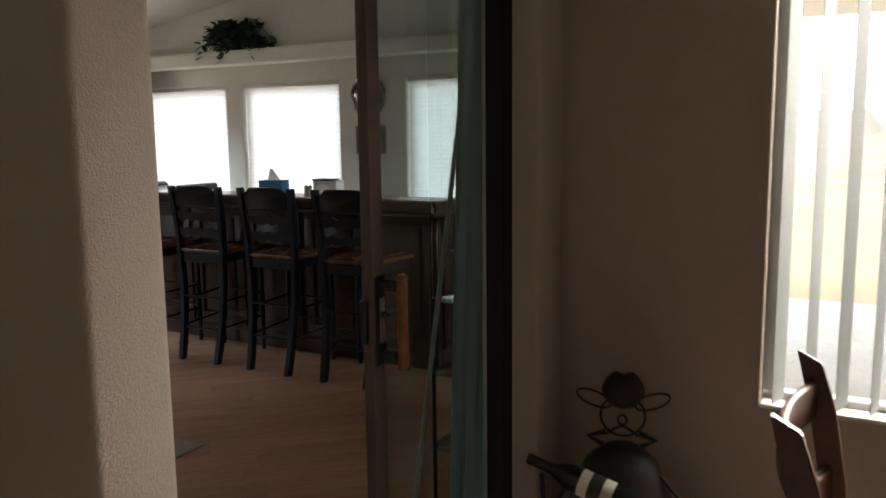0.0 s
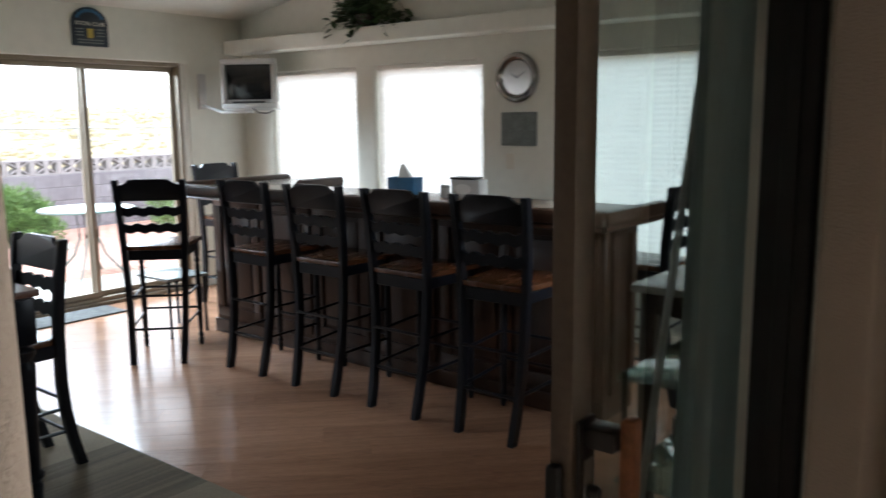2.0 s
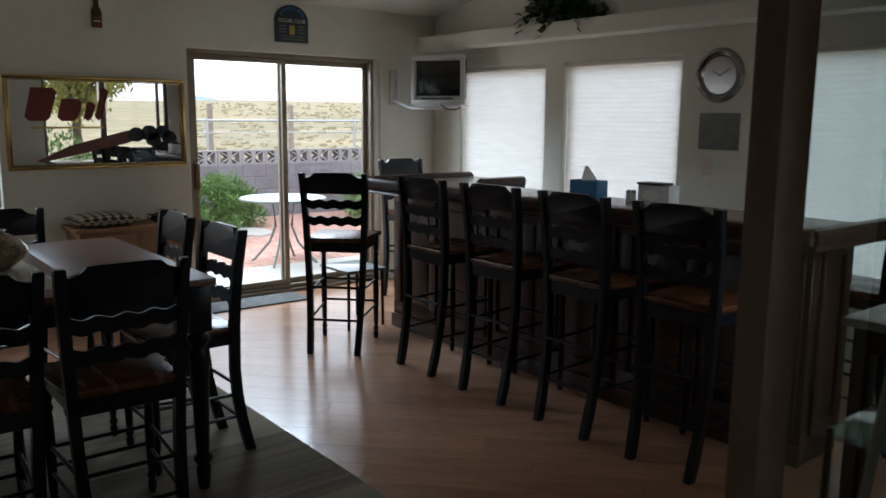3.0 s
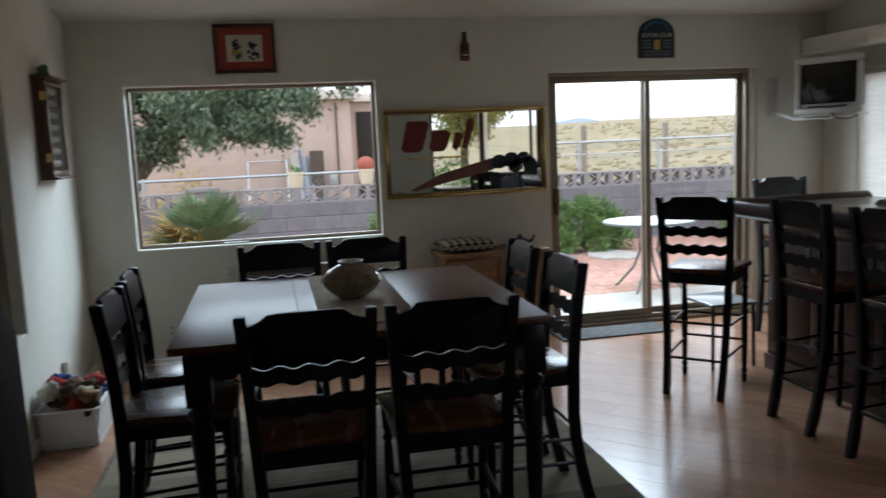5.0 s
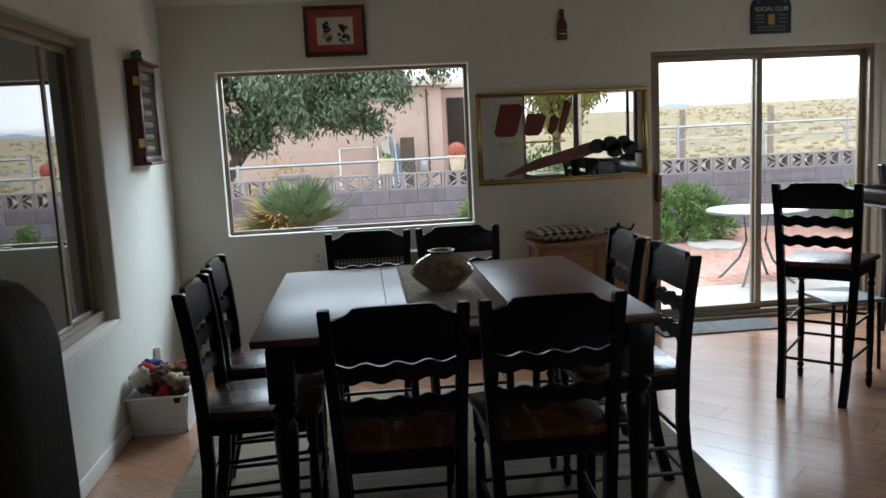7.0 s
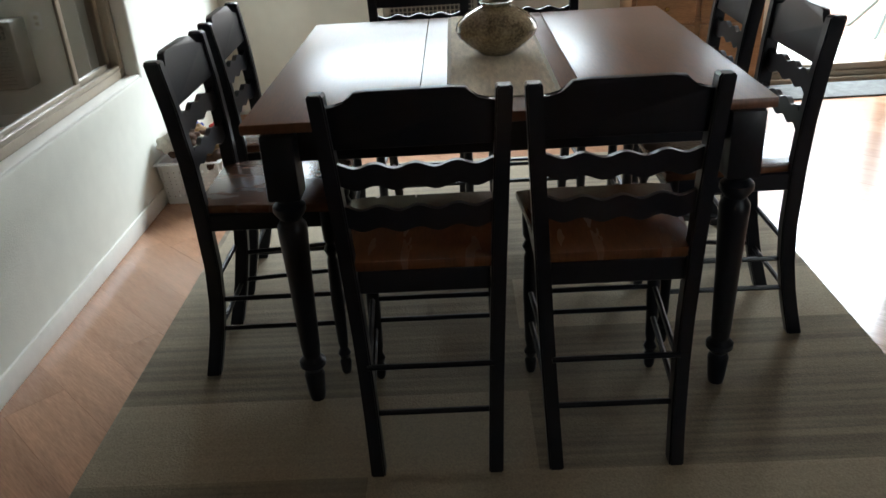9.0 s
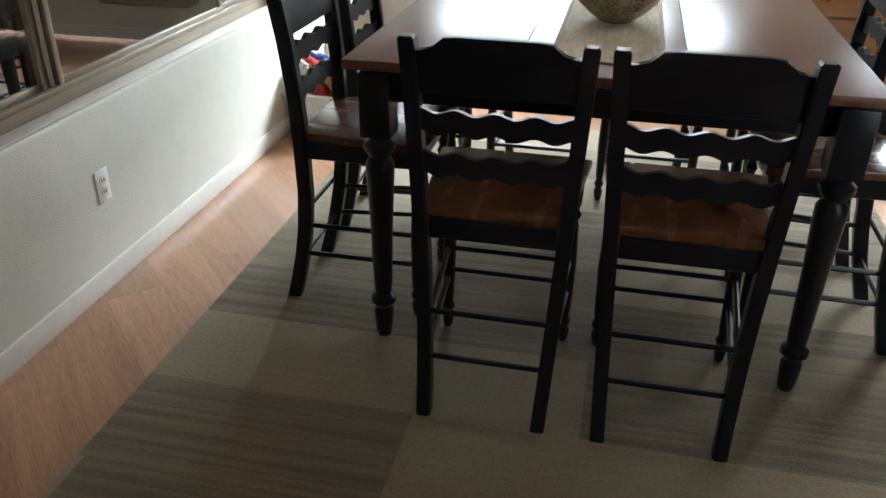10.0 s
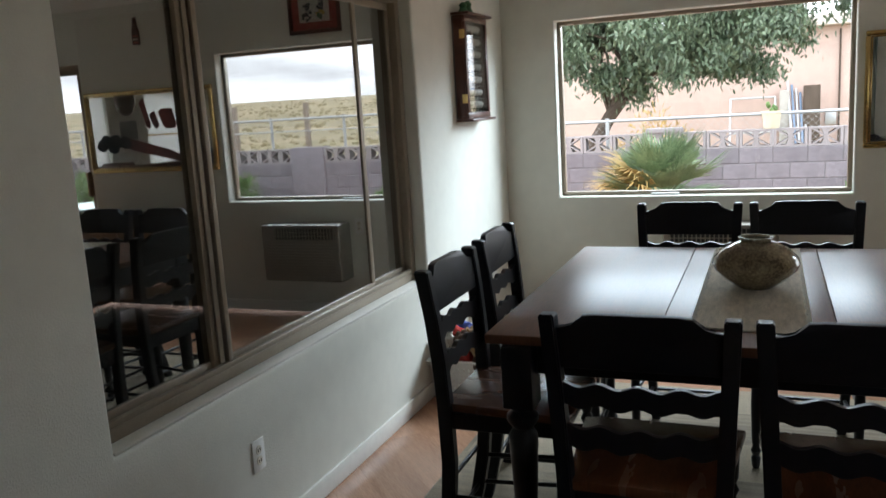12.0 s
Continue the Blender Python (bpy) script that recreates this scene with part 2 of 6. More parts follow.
M_BARK = mat("grey_brown_bark", (0.085, 0.065, 0.05), 0.95, vary=0.4, scale=9, stretch=(1, 1, 0.3), bump=0.8, bump_scale=30)
M_YELLOWLEAF = mat("yellow_green_leaf", (0.22, 0.24, 0.05), 0.55, vary=0.4, scale=2.2, second=(0.42, 0.40, 0.10))
M_BLUEPOLE = mat("faded_blue_pole", (0.16, 0.23, 0.34), 0.5, vary=0.1)
M_POST = mat("weathered_post", (0.24, 0.20, 0.17), 0.95, vary=0.25, scale=9)
M_TREELEAF = mat("tree_leaf", (0.075, 0.135, 0.075), 0.45, vary=0.45, scale=2.2, second=(0.19, 0.26, 0.16))
M_HEDGE = mat("hedge_leaf", (0.065, 0.15, 0.035), 0.6, vary=0.5, scale=5, second=(0.20, 0.34, 0.10))
M_PALM = mat("palm_leaf", (0.09, 0.17, 0.075), 0.45, vary=0.4, scale=5, second=(0.22, 0.31, 0.17))
M_DRYPALM = mat("dry_palm_leaf", (0.50, 0.35, 0.13), 0.8, vary=0.3, scale=5)
M_CREAM = mat("cream_pot", (0.62, 0.56, 0.42), 0.7, vary=0.06)
M_CACTUS = mat("red_cactus", (0.36, 0.11, 0.08), 0.9, vary=0.3, scale=20)
M_TABLEFRAME = mat("pale_green_tube", (0.10, 0.14, 0.13), 0.4, vary=0.1)
M_SCRUB = mat("dry_scrub", (0.35, 0.29, 0.175), 0.95, vary=0.15, scale=0.25, second=(0.30, 0.275, 0.165))
# distance haze is put into this pale blue; the air itself is clear
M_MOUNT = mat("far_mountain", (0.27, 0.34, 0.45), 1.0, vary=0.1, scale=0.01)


# ---- mesh helpers ----
def finish(name, bm, material, parent=None, smooth=False, label=""):
    me = bpy.data.meshes.new(name)
    bmesh.ops.recalc_face_normals(bm, faces=bm.faces)
    bm.to_mesh(me)
    bm.free()
    if smooth:
        me.shade_smooth()
        me.set_sharp_from_angle(angle=radians(38))
    me.materials.append(material)
    ob = new(name, me)
    if parent is not None:
        ob.parent = parent
    if label:
        ob["label"] = label
    return ob


def part(name, bm, material, parent, label="", smooth=True):
    return finish(name, bm, material, parent, smooth, label)


def thing(name, label, category, group="", at=(0, 0, 0), rz=0.0):
    ob = new(name)
    ob.empty_display_size = 0.1
    ob.matrix_basis = pose(*at, 0, 0, rz)
    return tagged(ob, label, category, group)


def box(x0, x1, y0, y1, z0, z1, bevel=0.0, seg=2, bm=None):
    own = bm is None
    b = bmesh.new()
    bmesh.ops.create_cube(b, size=1, matrix=Matrix.Translation(((x0 + x1) / 2, (y0 + y1) / 2, (z0 + z1) / 2)) @ Matrix.Diagonal((x1 - x0, y1 - y0, z1 - z0, 1)))
    if bevel:
        bmesh.ops.bevel(b, geom=list(b.edges), offset=bevel, segments=seg, affect="EDGES", profile=0.5)
    if own:
        return b
    merge(bm, b)
    return bm


def merge(bm, other):
    me = bpy.data.meshes.new("tmp")
    other.to_mesh(me)
    other.free()
    bm.from_mesh(me)
    bpy.data.meshes.remove(me)
    return bm


def lathe(profile, n=20, bm=None, axis_at=(0, 0, 0)):
    bm = bm or bmesh.new()
    ax = Vector(axis_at)
    rings = []
    for r, z in profile:
        rings.append([bm.verts.new(ax + Vector((r * math.cos(2 * math.pi * i / n), r * math.sin(2 * math.pi * i / n), z))) for i in range(n)])
    for a, b in zip(rings, rings[1:]):
        for i in range(n):
            bm.faces.new((a[i], a[(i + 1) % n], b[(i + 1) % n], b[i]))
    bm.faces.new(list(reversed(rings[0])))
    bm.faces.new(rings[-1])
    return bm


def tube(points, r, n=8, bm=None, closed=False):
    bm = bm or bmesh.new()
    pts = [Vector(p) for p in points]
    rings = []
    for i, p in enumerate(pts):
        if closed:
            d = pts[(i + 1) % len(pts)] - pts[i - 1]
        else:
            d = pts[min(i + 1, len(pts) - 1)] - pts[max(i - 1, 0)]
        q = d.normalized().to_track_quat("Z", "Y")
        rr = r[i] if isinstance(r, (list, tuple)) else r
        rings.append([bm.verts.new(p + q @ Vector((rr * math.cos(2 * math.pi * k / n), rr * math.sin(2 * math.pi * k / n), 0))) for k in range(n)])
    pairs = list(zip(rings, rings[1:])) + ([(rings[-1], rings[0])] if closed else [])
    for a, b in pairs:
        for k in range(n):
            bm.faces.new((a[k], a[(k + 1) % n], b[(k + 1) % n], b[k]))
    if not closed:
        bm.faces.new(list(reversed(rings[0])))
        bm.faces.new(rings[-1])
    return bm


def slab(outline, axis, lo, hi, bevel=0.0, bm=None):
    """A flat plate with the outline (a, b) pushed from lo to hi along the axis 'x', 'y' or 'z'."""
    b = bmesh.new()
    place = {"x": lambda a, c, d: (d, a, c), "y": lambda a, c, d: (a, d, c), "z": lambda a, c, d: (a, c, d)}[axis]
    v0 = [b.verts.new(place(a, c, lo)) for a, c in outline]
    v1 = [b.verts.new(place(a, c, hi)) for a, c in outline]
    f0, f1 = b.faces.new(v0), b.faces.new(list(reversed(v1)))
    n = len(v0)
    for i in range(n):
        b.faces.new((v0[i], v1[i], v1[(i + 1) % n], v0[(i + 1) % n]))
    if bevel:
        edges = [e for f in (f0, f1) for e in f.edges]
        bmesh.ops.bevel(b, geom=edges, offset=bevel, segments=2, affect="EDGES", profile=0.5)
    if bm is None:
        return b
    return merge(bm, b)


def wall(name, axis, at, thick, span, height, openings=(), material=None, bevel=0.014, top=None):
    """A wall in the plane axis=at, running over span, thickened by thick along the axis; openings are (a0, a1, z0, z1).
    top(a): the height of the upper edge, for a sloping head."""
    bm = bmesh.new()
    As = sorted({span[0], span[1], *[o[0] for o in openings], *[o[1] for o in openings]})
    Zs = sorted({0.0, height, *[o[2] for o in openings], *[o[3] for o in openings]})
    vert = {}

    def v(a, z):
        if (a, z) not in vert:
            zz = top(a) if (top and z == height) else z
            vert[a, z] = bm.verts.new((at, a, zz) if axis == "x" else (a, at, zz))
        return vert[a, z]
    for a0, a1 in zip(As, As[1:]):
        for z0, z1 in zip(Zs, Zs[1:]):
            am, zm = (a0 + a1) / 2, (z0 + z1) / 2
            if any(o[0] < am < o[1] and o[2] < zm < o[3] for o in openings):
                continue
            bm.faces.new((v(a0, z0), v(a1, z0), v(a1, z1), v(a0, z1)))
    bmesh.ops.recalc_face_normals(bm, faces=bm.faces)
    ext = bmesh.ops.extrude_face_region(bm, geom=list(bm.faces))
    d = Vector((thick, 0, 0)) if axis == "x" else Vector((0, thick, 0))
    bmesh.ops.translate(bm, verts=[e for e in ext["geom"] if isinstance(e, bmesh.types.BMVert)], vec=d)
    bmesh.ops.recalc_face_normals(bm, faces=bm.faces)
    bmesh.ops.dissolve_limit(bm, angle_limit=0.01, verts=bm.verts, edges=bm.edges)
    if bevel:
        sharp = [e for e in bm.edges if len(e.link_faces) == 2 and e.calc_face_angle() > 1]
        bmesh.ops.bevel(bm, geom=sharp, offset=bevel, segments=3, affect="EDGES", profile=0.5)
    ob = finish(name, bm, material or M_WALL, smooth=True)
    return tagged(ob, kind="structure")


# ---- the shell of the bar room ----
XW, XE, YS, YN = -6.86, -0.87, 1.280, 7.25       # inner faces
PWIN = (1.641, 3.428, 0.885, 2.046)                  # picture window in the west wall
SLID = (4.795, 6.62, 0.0, 2.072)                    # patio slider in the west wall
SWIN = (-5.365, -3.10, 0.635, 2.12)                 # sliding window in the south wall
SHADES = ((-6.458, -5.352), (-5.138, -4.019), (-3.327, -2.20))


def roof_z(x):
    return 2.50 + 0.165 * (x + 6.86)


tagged(wall("wall_west", "x", XW, -0.17, (YS - 0.15, YN + 0.15), 2.56, (PWIN, SLID)), "off-white textured plaster wall with window and patio door", "wall")
tagged(wall("wall_north", "y", YN, 0.15, (XW, XE + 0.15), 3.0, [(a, b, 0.55, 1.995) for a, b in SHADES], top=lambda a: roof_z(a) + 0.06), "off-white plaster wall with three shaded windows", "wall")
tagged(wall("wall_south", "y", YS, -0.15, (XW, -1.15), 3.0, (SWIN,), top=lambda a: roof_z(a) + 0.06), "off-white plaster wall with a deep sliding window", "wall")
tagged(wall("wall_east", "x", XE, 0.167, (2.257, YN), 3.56, ((2.257, 3.66, 0.0, 2.06), (5.03, 6.78, 0.80, 2.10)), bevel=0), "plaster wall with the sliding door and a window", "wall")
# the stub beside the door and its return
stub = bmesh.new()
box(-1.35, -0.872, 2.166, 2.352, 0, 3.5, 0.022, 3, stub)
tagged(finish("wall_stub", stub, M_TAN, smooth=True), "tan knock-down plaster wall end with rounded corner", "wall", kind="structure")
tagged(wall("wall_return", "x", -1.35, 0.15, (YS - 0.15, 2.165), 3.5), "plain off-white plaster return wall", "wall")
# tan skin on the house side of the door wall
tagged(wall("wall_house_side", "x", -0.702, 0.006, (2.257, 3.745), 2.44, ((2.257, 3.742, 0.0, 2.072),), M_TAN, bevel=0), "tan plaster wall beside the sliding door", "wall")
tagged(finish("wall_door_side", box(-0.715, -0.625, 3.535, 3.748, 0, 2.07, 0.012, 3), M_TAN, smooth=True), "tan plaster return beside the sliding door", "wall", kind="structure")
ceil = bmesh.new()
slab([(XW - 0.15, roof_z(XW - 0.15)), (XE + 0.2, roof_z(XE + 0.2)), (XE + 0.2, roof_z(XE + 0.2) + 0.15), (XW - 0.15, roof_z(XW - 0.15) + 0.15)], "y", YS - 0.15, YN + 0.15, bm=ceil)
tagged(finish("ceiling", ceil, M_CEIL), "sloping off-white textured ceiling", "ceiling", kind="structure")
floor = tagged(finish("floor", box(XW - 0.02, -0.66, YS - 0.14, YN, -0.06, -0.009), M_UNDER), "diagonal warm brown laminate plank floor", "floor", kind="structure")
bb = bmesh.new()
box(XW + 0.012, -1.36, YS, YS + 0.012, 0, 0.085, 0.004, 2, bb)
box(XW, XW + 0.012, YS + 0.012, SLID[0] - 0.06, 0, 0.085, 0.004, 2, bb)
box(XW, XW + 0.012, SLID[1] + 0.02, YN, 0, 0.085, 0.004, 2, bb)
box(XW + 0.012, XE, YN - 0.012, YN, 0, 0.085, 0.004, 2, bb)
tagged(finish("baseboard", bb, M_TRIM, smooth=True), "low cream painted baseboard", "baseboard", kind="structure")
ledge = bmesh.new()
box(XW, XE, 7.03, YN, 2.165, 2.292, 0.014, 3, ledge)
tagged(finish("plant_ledge", ledge, M_WALL, smooth=True), "off-white plaster plant ledge over the windows", "ledge", kind="structure")

# ---- the house behind: entry room and the room beyond the south window ----
HY = 3.75
tagged(wall("wall_house_north", "y", HY, 0.15, (-0.70, 3.2), 2.44, ((-0.02, 1.35, 0.715, 2.05),), M_TAN), "tan plaster wall with a window", "wall")
tagged(wall("wall_house_east", "x", 3.05, 0.15, (-2.6, HY), 2.44, (), M_TAN), "plain tan plaster wall", "wall")
tagged(wall("wall_house_south", "y", -2.45, -0.15, (-7.0, 3.2), 2.44, (), M_TAN), "plain tan plaster wall", "wall")
tagged(wall("wall_house_west", "x", -7.0, 0.14, (-2.45, YS - 0.15), 2.44, (), M_TAN), "plain tan plaster wall", "wall")
hc = bmesh.new()
box(-7.0, -0.66, -2.6, YS - 0.16, 2.44, 2.5, bm=hc)
box(-0.658, 3.2, -2.6, YS - 0.16, 2.44, 2.5, bm=hc)
box(-1.14, 3.2, YS - 0.158, 2.163, 2.442, 2.502, bm=hc)
box(-0.69, 3.2, 2.165, HY + 0.15, 2.444, 2.504, bm=hc)
tagged(finish("house_ceiling", hc, M_CEIL), "flat off-white house ceiling", "ceiling", kind="structure")
tagged(finish("house_floor", box(-7.0, 3.2, -2.6, HY + 0.1, -0.11, -0.062), M_CARPET), "beige carpet in the house", "floor", kind="structure")
carpet = bmesh.new()
box(-0.66, 3.05, 1.0, HY, -0.06, -0.002, bm=carpet)
box(-1.19, 3.05, -2.45, 1.0, -0.06, -0.002, bm=carpet)
tagged(finish("entry_carpet", carpet, M_CARPET), "beige carpet in the entry room", "carpet", kind="structure")


# ---- windows and doors ----
def frame_rect(a0, a1, z0, z1, w, axis, lo, hi, bevel=0.003):
    """Four bars round a rectangle, as one mesh."""
    bm = bmesh.new()
    for p in ((a0, a1, z0, z0 + w), (a0, a1, z1 - w, z1), (a0, a0 + w, z0 + w, z1 - w), (a1 - w, a1, z0 + w, z1 - w)):
        if axis == "x":
            box(lo, hi, p[0], p[1], p[2], p[3], bevel, 2, bm)
        else:
            box(p[0], p[1], lo, hi, p[2], p[3], bevel, 2, bm)
    return bm


def pane(a0, a1, z0, z1, axis, at, material, parent, name="pane"):
    bm = box(at - 0.003, at + 0.003, a0, a1, z0, z1) if axis == "x" else box(a0, a1, at - 0.003, at + 0.003, z0, z1)
    ob = part(name, bm, material, parent, smooth=False)
    ob.visible_shadow = False
    return ob


# picture window, glass set deep in the wall
w1 = tagged(thing("window_1", "wide fixed picture window in a white reveal", "window"), kind="structure")
part("window_frame", frame_rect(PWIN[0], PWIN[1], PWIN[2], PWIN[3], 0.026, "x", XW - 0.125, XW - 0.085), M_BRONZE, w1)
pane(PWIN[0] + 0.026, PWIN[1] - 0.026, PWIN[2] + 0.026, PWIN[3] - 0.026, "x", XW - 0.105, M_GLASS, w1)
part("window_latch", box(XW - 0.084, XW - 0.05, 2.24, 2.42, PWIN[2] + 0.001, PWIN[2] + 0.014, 0.004), M_GREY, w1)

# patio slider in the west wall
d1 = tagged(thing("door_1", "closed bronze aluminium sliding glass patio door", "door"), kind="structure")
part("door_frame", frame_rect(SLID[0], SLID[1] - 0.05, 0.03, SLID[3], 0.035, "x", XW - 0.14, XW - 0.04), M_BRONZE, d1)
part("jamb_lining", box(XW - 0.15, XW - 0.02, SLID[1] - 0.048, SLID[1] - 0.002, 0, SLID[3] - 0.002, 0.004), M_TRIM, d1)
mid = 5.655
for a0, a1, off in ((SLID[0] + 0.036, mid + 0.03, 0.075), (mid - 0.03, SLID[1] - 0.086, 0.115)):
    pan = part("door_panel", frame_rect(a0, a1, 0.066, SLID[3] - 0.036, 0.045, "x", XW - off - 0.016, XW - off + 0.016), M_BRONZE, d1)
    pane(a0 + 0.045, a1 - 0.045, 0.111, SLID[3] - 0.081, "x", XW - off, M_GLASS, pan)
part("door_handle", box(XW - 0.059, XW - 0.005, SLID[0] + 0.045, SLID[0] + 0.075, 0.95, 1.163, 0.008, 3), M_OAK, d1, "wooden pull handle")
part("threshold", box(XW - 0.16, XW - 0.01, SLID[0] + 0.002, SLID[1] - 0.05, -0.01, 0.0295, 0.005), M_BRONZE, d1)

# sliding window in the south wall: three lights behind the reveal
w2 = tagged(thing("window_2", "dark bronze three-light sliding window reflecting the room", "window"), kind="structure")
GY = YS - 0.105
part("window_frame", frame_rect(SWIN[0], SWIN[1], SWIN[2], SWIN[3], 0.05, "y", GY - 0.04, GY + 0.035), M_BRONZE, w2)
part("window_track", box(SWIN[0] + 0.05, SWIN[1] - 0.05, GY + 0.012, GY + 0.034, SWIN[2] + 0.0505, SWIN[2] + 0.07, 0.003), M_BRONZE, w2)
part("window_sill", box(SWIN[0] + 0.003, SWIN[1] - 0.003, GY + 0.036, YS - 0.004, SWIN[2] + 0.001, SWIN[2] + 0.012, 0.004), M_TRIM, w2)
for a0, a1, off in ((-5.32, -4.90, -0.016), (-4.935, -3.68, 0.0), (-3.73, -3.15, -0.016)):
    sash = part("sash", frame_rect(a0, a1, SWIN[2] + 0.051, SWIN[3] - 0.051, 0.034, "y", GY + off - 0.012, GY + off + 0.010), M_BRONZE, w2)
    pane(a0 + 0.034, a1 - 0.034, SWIN[2] + 0.085, SWIN[3] - 0.085, "y", GY + off, M_DARKGLASS, sash)
for k in range(2):
    part("mullion_strip", box(-3.76 + 0.034 * k, -3.735 + 0.034 * k, GY + 0.011, GY + 0.030 - 0.01 * k, SWIN[2] + 0.071, SWIN[3] - 0.052, 0.003), M_BRONZE, w2)

# north windows with lowered shades
for i, (a, b) in enumerate(SHADES):
    w = tagged(thing("window_%d" % (i + 3), "white-reveal window behind a lowered shade", "window"), kind="structure")
    part("window_frame", frame_rect(a, b, 0.55, 1.995, 0.04, "y", YN + 0.09, YN + 0.13), M_TRIM, w)
    pane(a + 0.04, b - 0.04, 0.59, 1.955, "y", YN + 0.11, M_GLASS, w)
    part("window_sill", box(a + 0.003, b - 0.003, YN - 0.004, YN + 0.088, 0.551, 0.562, 0.003), M_TRIM, w)
    sh = thing("window_shade", "lowered off-white woven cellular window shade", "shade", "shades over the bar windows")
    bm = bmesh.new()
    n = 74
    prev = None
    for k in range(n + 1):
        z = 0.60 + (1.955 - 0.60) * k / n
        y = YN + 0.045 + (0.0022 if k % 2 else 0.0)
        row = (bm.verts.new((a + 0.008, y, z)), bm.verts.new((b - 0.008, y, z)))
        if prev:
            bm.faces.new((prev[0], prev[1], row[1], row[0]))
        prev = row
    part("shade_cloth", bm, M_SHADE, sh, smooth=False)
    part("head_rail", box(a + 0.004, b - 0.004, YN + 0.02, YN + 0.075, 1.956, 1.994, 0.005), M_TRIM, sh)
    part("bottom_rail", box(a + 0.008, b - 0.008, YN + 0.034, YN + 0.062, 0.58, 0.60, 0.004), M_TRIM, sh)

# east window that the mirror shows
w6 = tagged(thing("window_6", "wide dark-framed window facing the porch", "window"), kind="structure")
part("window_frame", frame_rect(5.03, 6.78, 0.80, 2.10, 0.045, "x", XE + 0.05, XE + 0.10), M_DOORBRONZE, w6)
part("mullion", box(XE + 0.05, XE + 0.10, 5.805, 5.88, 0.846, 2.054, 0.004), M_DOORBRONZE, w6)
part("mullion", box(XE + 0.05, XE + 0.10, 6.62, 6.66, 0.846, 2.054, 0.004), M_DOORBRONZE, w6)
for a0, a1 in ((5.076, 5.804), (5.881, 6.619), (6.661, 6.734)):
    pane(a0, a1, 0.846, 2.054, "x", XE + 0.075, M_GLASS, w6)

# the half-open sliding door between house and bar room
d2 = tagged(thing("door_2", "half-open bronze sliding glass door with wooden pull", "door"), kind="structure")
DX = -0.82
jm = bmesh.new()
box(-0.838, -0.746, 3.615, 3.658, 0.001, 2.057, 0.004, 2, jm)
box(-0.800, -0.770, 3.602, 3.614, 0.001, 2.057, 0.004, 2, jm)
part("dark_jamb", jm, M_DARKFRAME, d2, "black weatherstripped jamb")
part("head_track", box(DX - 0.105, DX + 0.055, 2.356, 3.589, 2.01, 2.058, 0.004), M_BRONZE, d2)
part("floor_track", box(DX - 0.105, DX + 0.055, 2.356, 3.589, 0.0, 0.018, 0.004), M_BRONZE, d2)
panel = part("sliding_panel", frame_rect(3.030, 3.885, 0.02, 2.008, 0.056, "x", DX - 0.095, DX - 0.062), M_DOORBRONZE, d2)
pane(3.086, 3.829, 0.076, 1.952, "x", DX - 0.078, M_DOORGLASS, panel)
hb = bmesh.new()
for z in (0.925, 1.115):
    box(DX - 0.0605, DX - 0.012, 3.050, 3.092, z, z + 0.028, 0.003, 2, hb)
box(DX - 0.0615, DX - 0.0557, 3.040, 3.084, 0.915, 1.152, 0.002, 2, hb)
hnd = part("handle_bracket", hb, M_BLACKPL, d2, "black metal pull bracket")
part("handle_grip", box(DX - 0.0115, DX + 0.010, 3.062, 3.092, 0.903, 1.160, 0.007, 3), mat("worn_grip_wood", (0.26, 0.10, 0.04), 0.4, vary=0.3), hnd, "worn wooden grip")
part("lock_plate", box(DX - 0.0556, DX - 0.0535, 3.052, 3.076, 0.975, 1.095, 0.001, 1), M_STEEL, hnd, "worn steel lock plate")
part("latch", box(DX - 0.092, DX - 0.072, 3.010, 3.0295, 0.975, 1.095, 0.006), M_BLACKPL, d2)
part("lock_button", lathe([(0.009, 0), (0.009, 0.012), (0.006, 0.016)], 14), M_BLACKPL, d2).matrix_local = pose(DX - 0.0534, 3.064, 1.05, 0, 90, 0)

# gathered drape at the bar-room side of the door
dr = thing("drape", "grey-green gathered drape beside the sliding door", "drape")
bm = bmesh.new()
N = 60
rows = []
for z in (0.03, 0.6, 1.2, 1.8, 2.12):
    rows.append([bm.verts.new((XE - 0.125 + 0.028 * math.sin(i * 1.35 + 0.2 * z), 3.795 - 0.17 * (1 - z / 2.12) * (1 - i / N) + 0.36 * i / N + 0.02 * (1 - z / 2.1) * math.sin(i * 0.5), z)) for i in range(N + 1)])
for a, b in zip(rows, rows[1:]):
    for i in range(N):
        bm.faces.new((a[i], a[i + 1], b[i + 1], b[i]))
bmesh.ops.solidify(bm, geom=list(bm.faces), thickness=0.004)
part("drape_cloth", bm, M_DRAPE, dr)
part("drape_rod", tube([(XE - 0.125, 2.42, 2.14), (XE - 0.125, 4.15, 2.14)], 0.011), M_BRONZE, dr)

# vertical blind in the entry room's window
w7 = tagged(thing("window_7", "bright window with a tan reveal", "window"), kind="structure")
part("window_frame", frame_rect(-0.02, 1.35, 0.715, 2.05, 0.035, "y", HY + 0.07, HY + 0.11), M_GREY, w7)
pane(0.015, 1.315, 0.75, 2.015, "y", HY + 0.09, M_GLASS, w7)
part("window_sill", box(-0.018, 1.348, HY - 0.004, HY + 0.068, 0.716, 0.728, 0.003), M_TRIM, w7)
vb = thing("vertical_blind", "open vertical blind with pale grey vanes", "blind")
part("head_rail", box(-0.01, 1.34, HY + 0.01, HY + 0.05, 2.0, 2.045, 0.004), M_WHITE, vb)
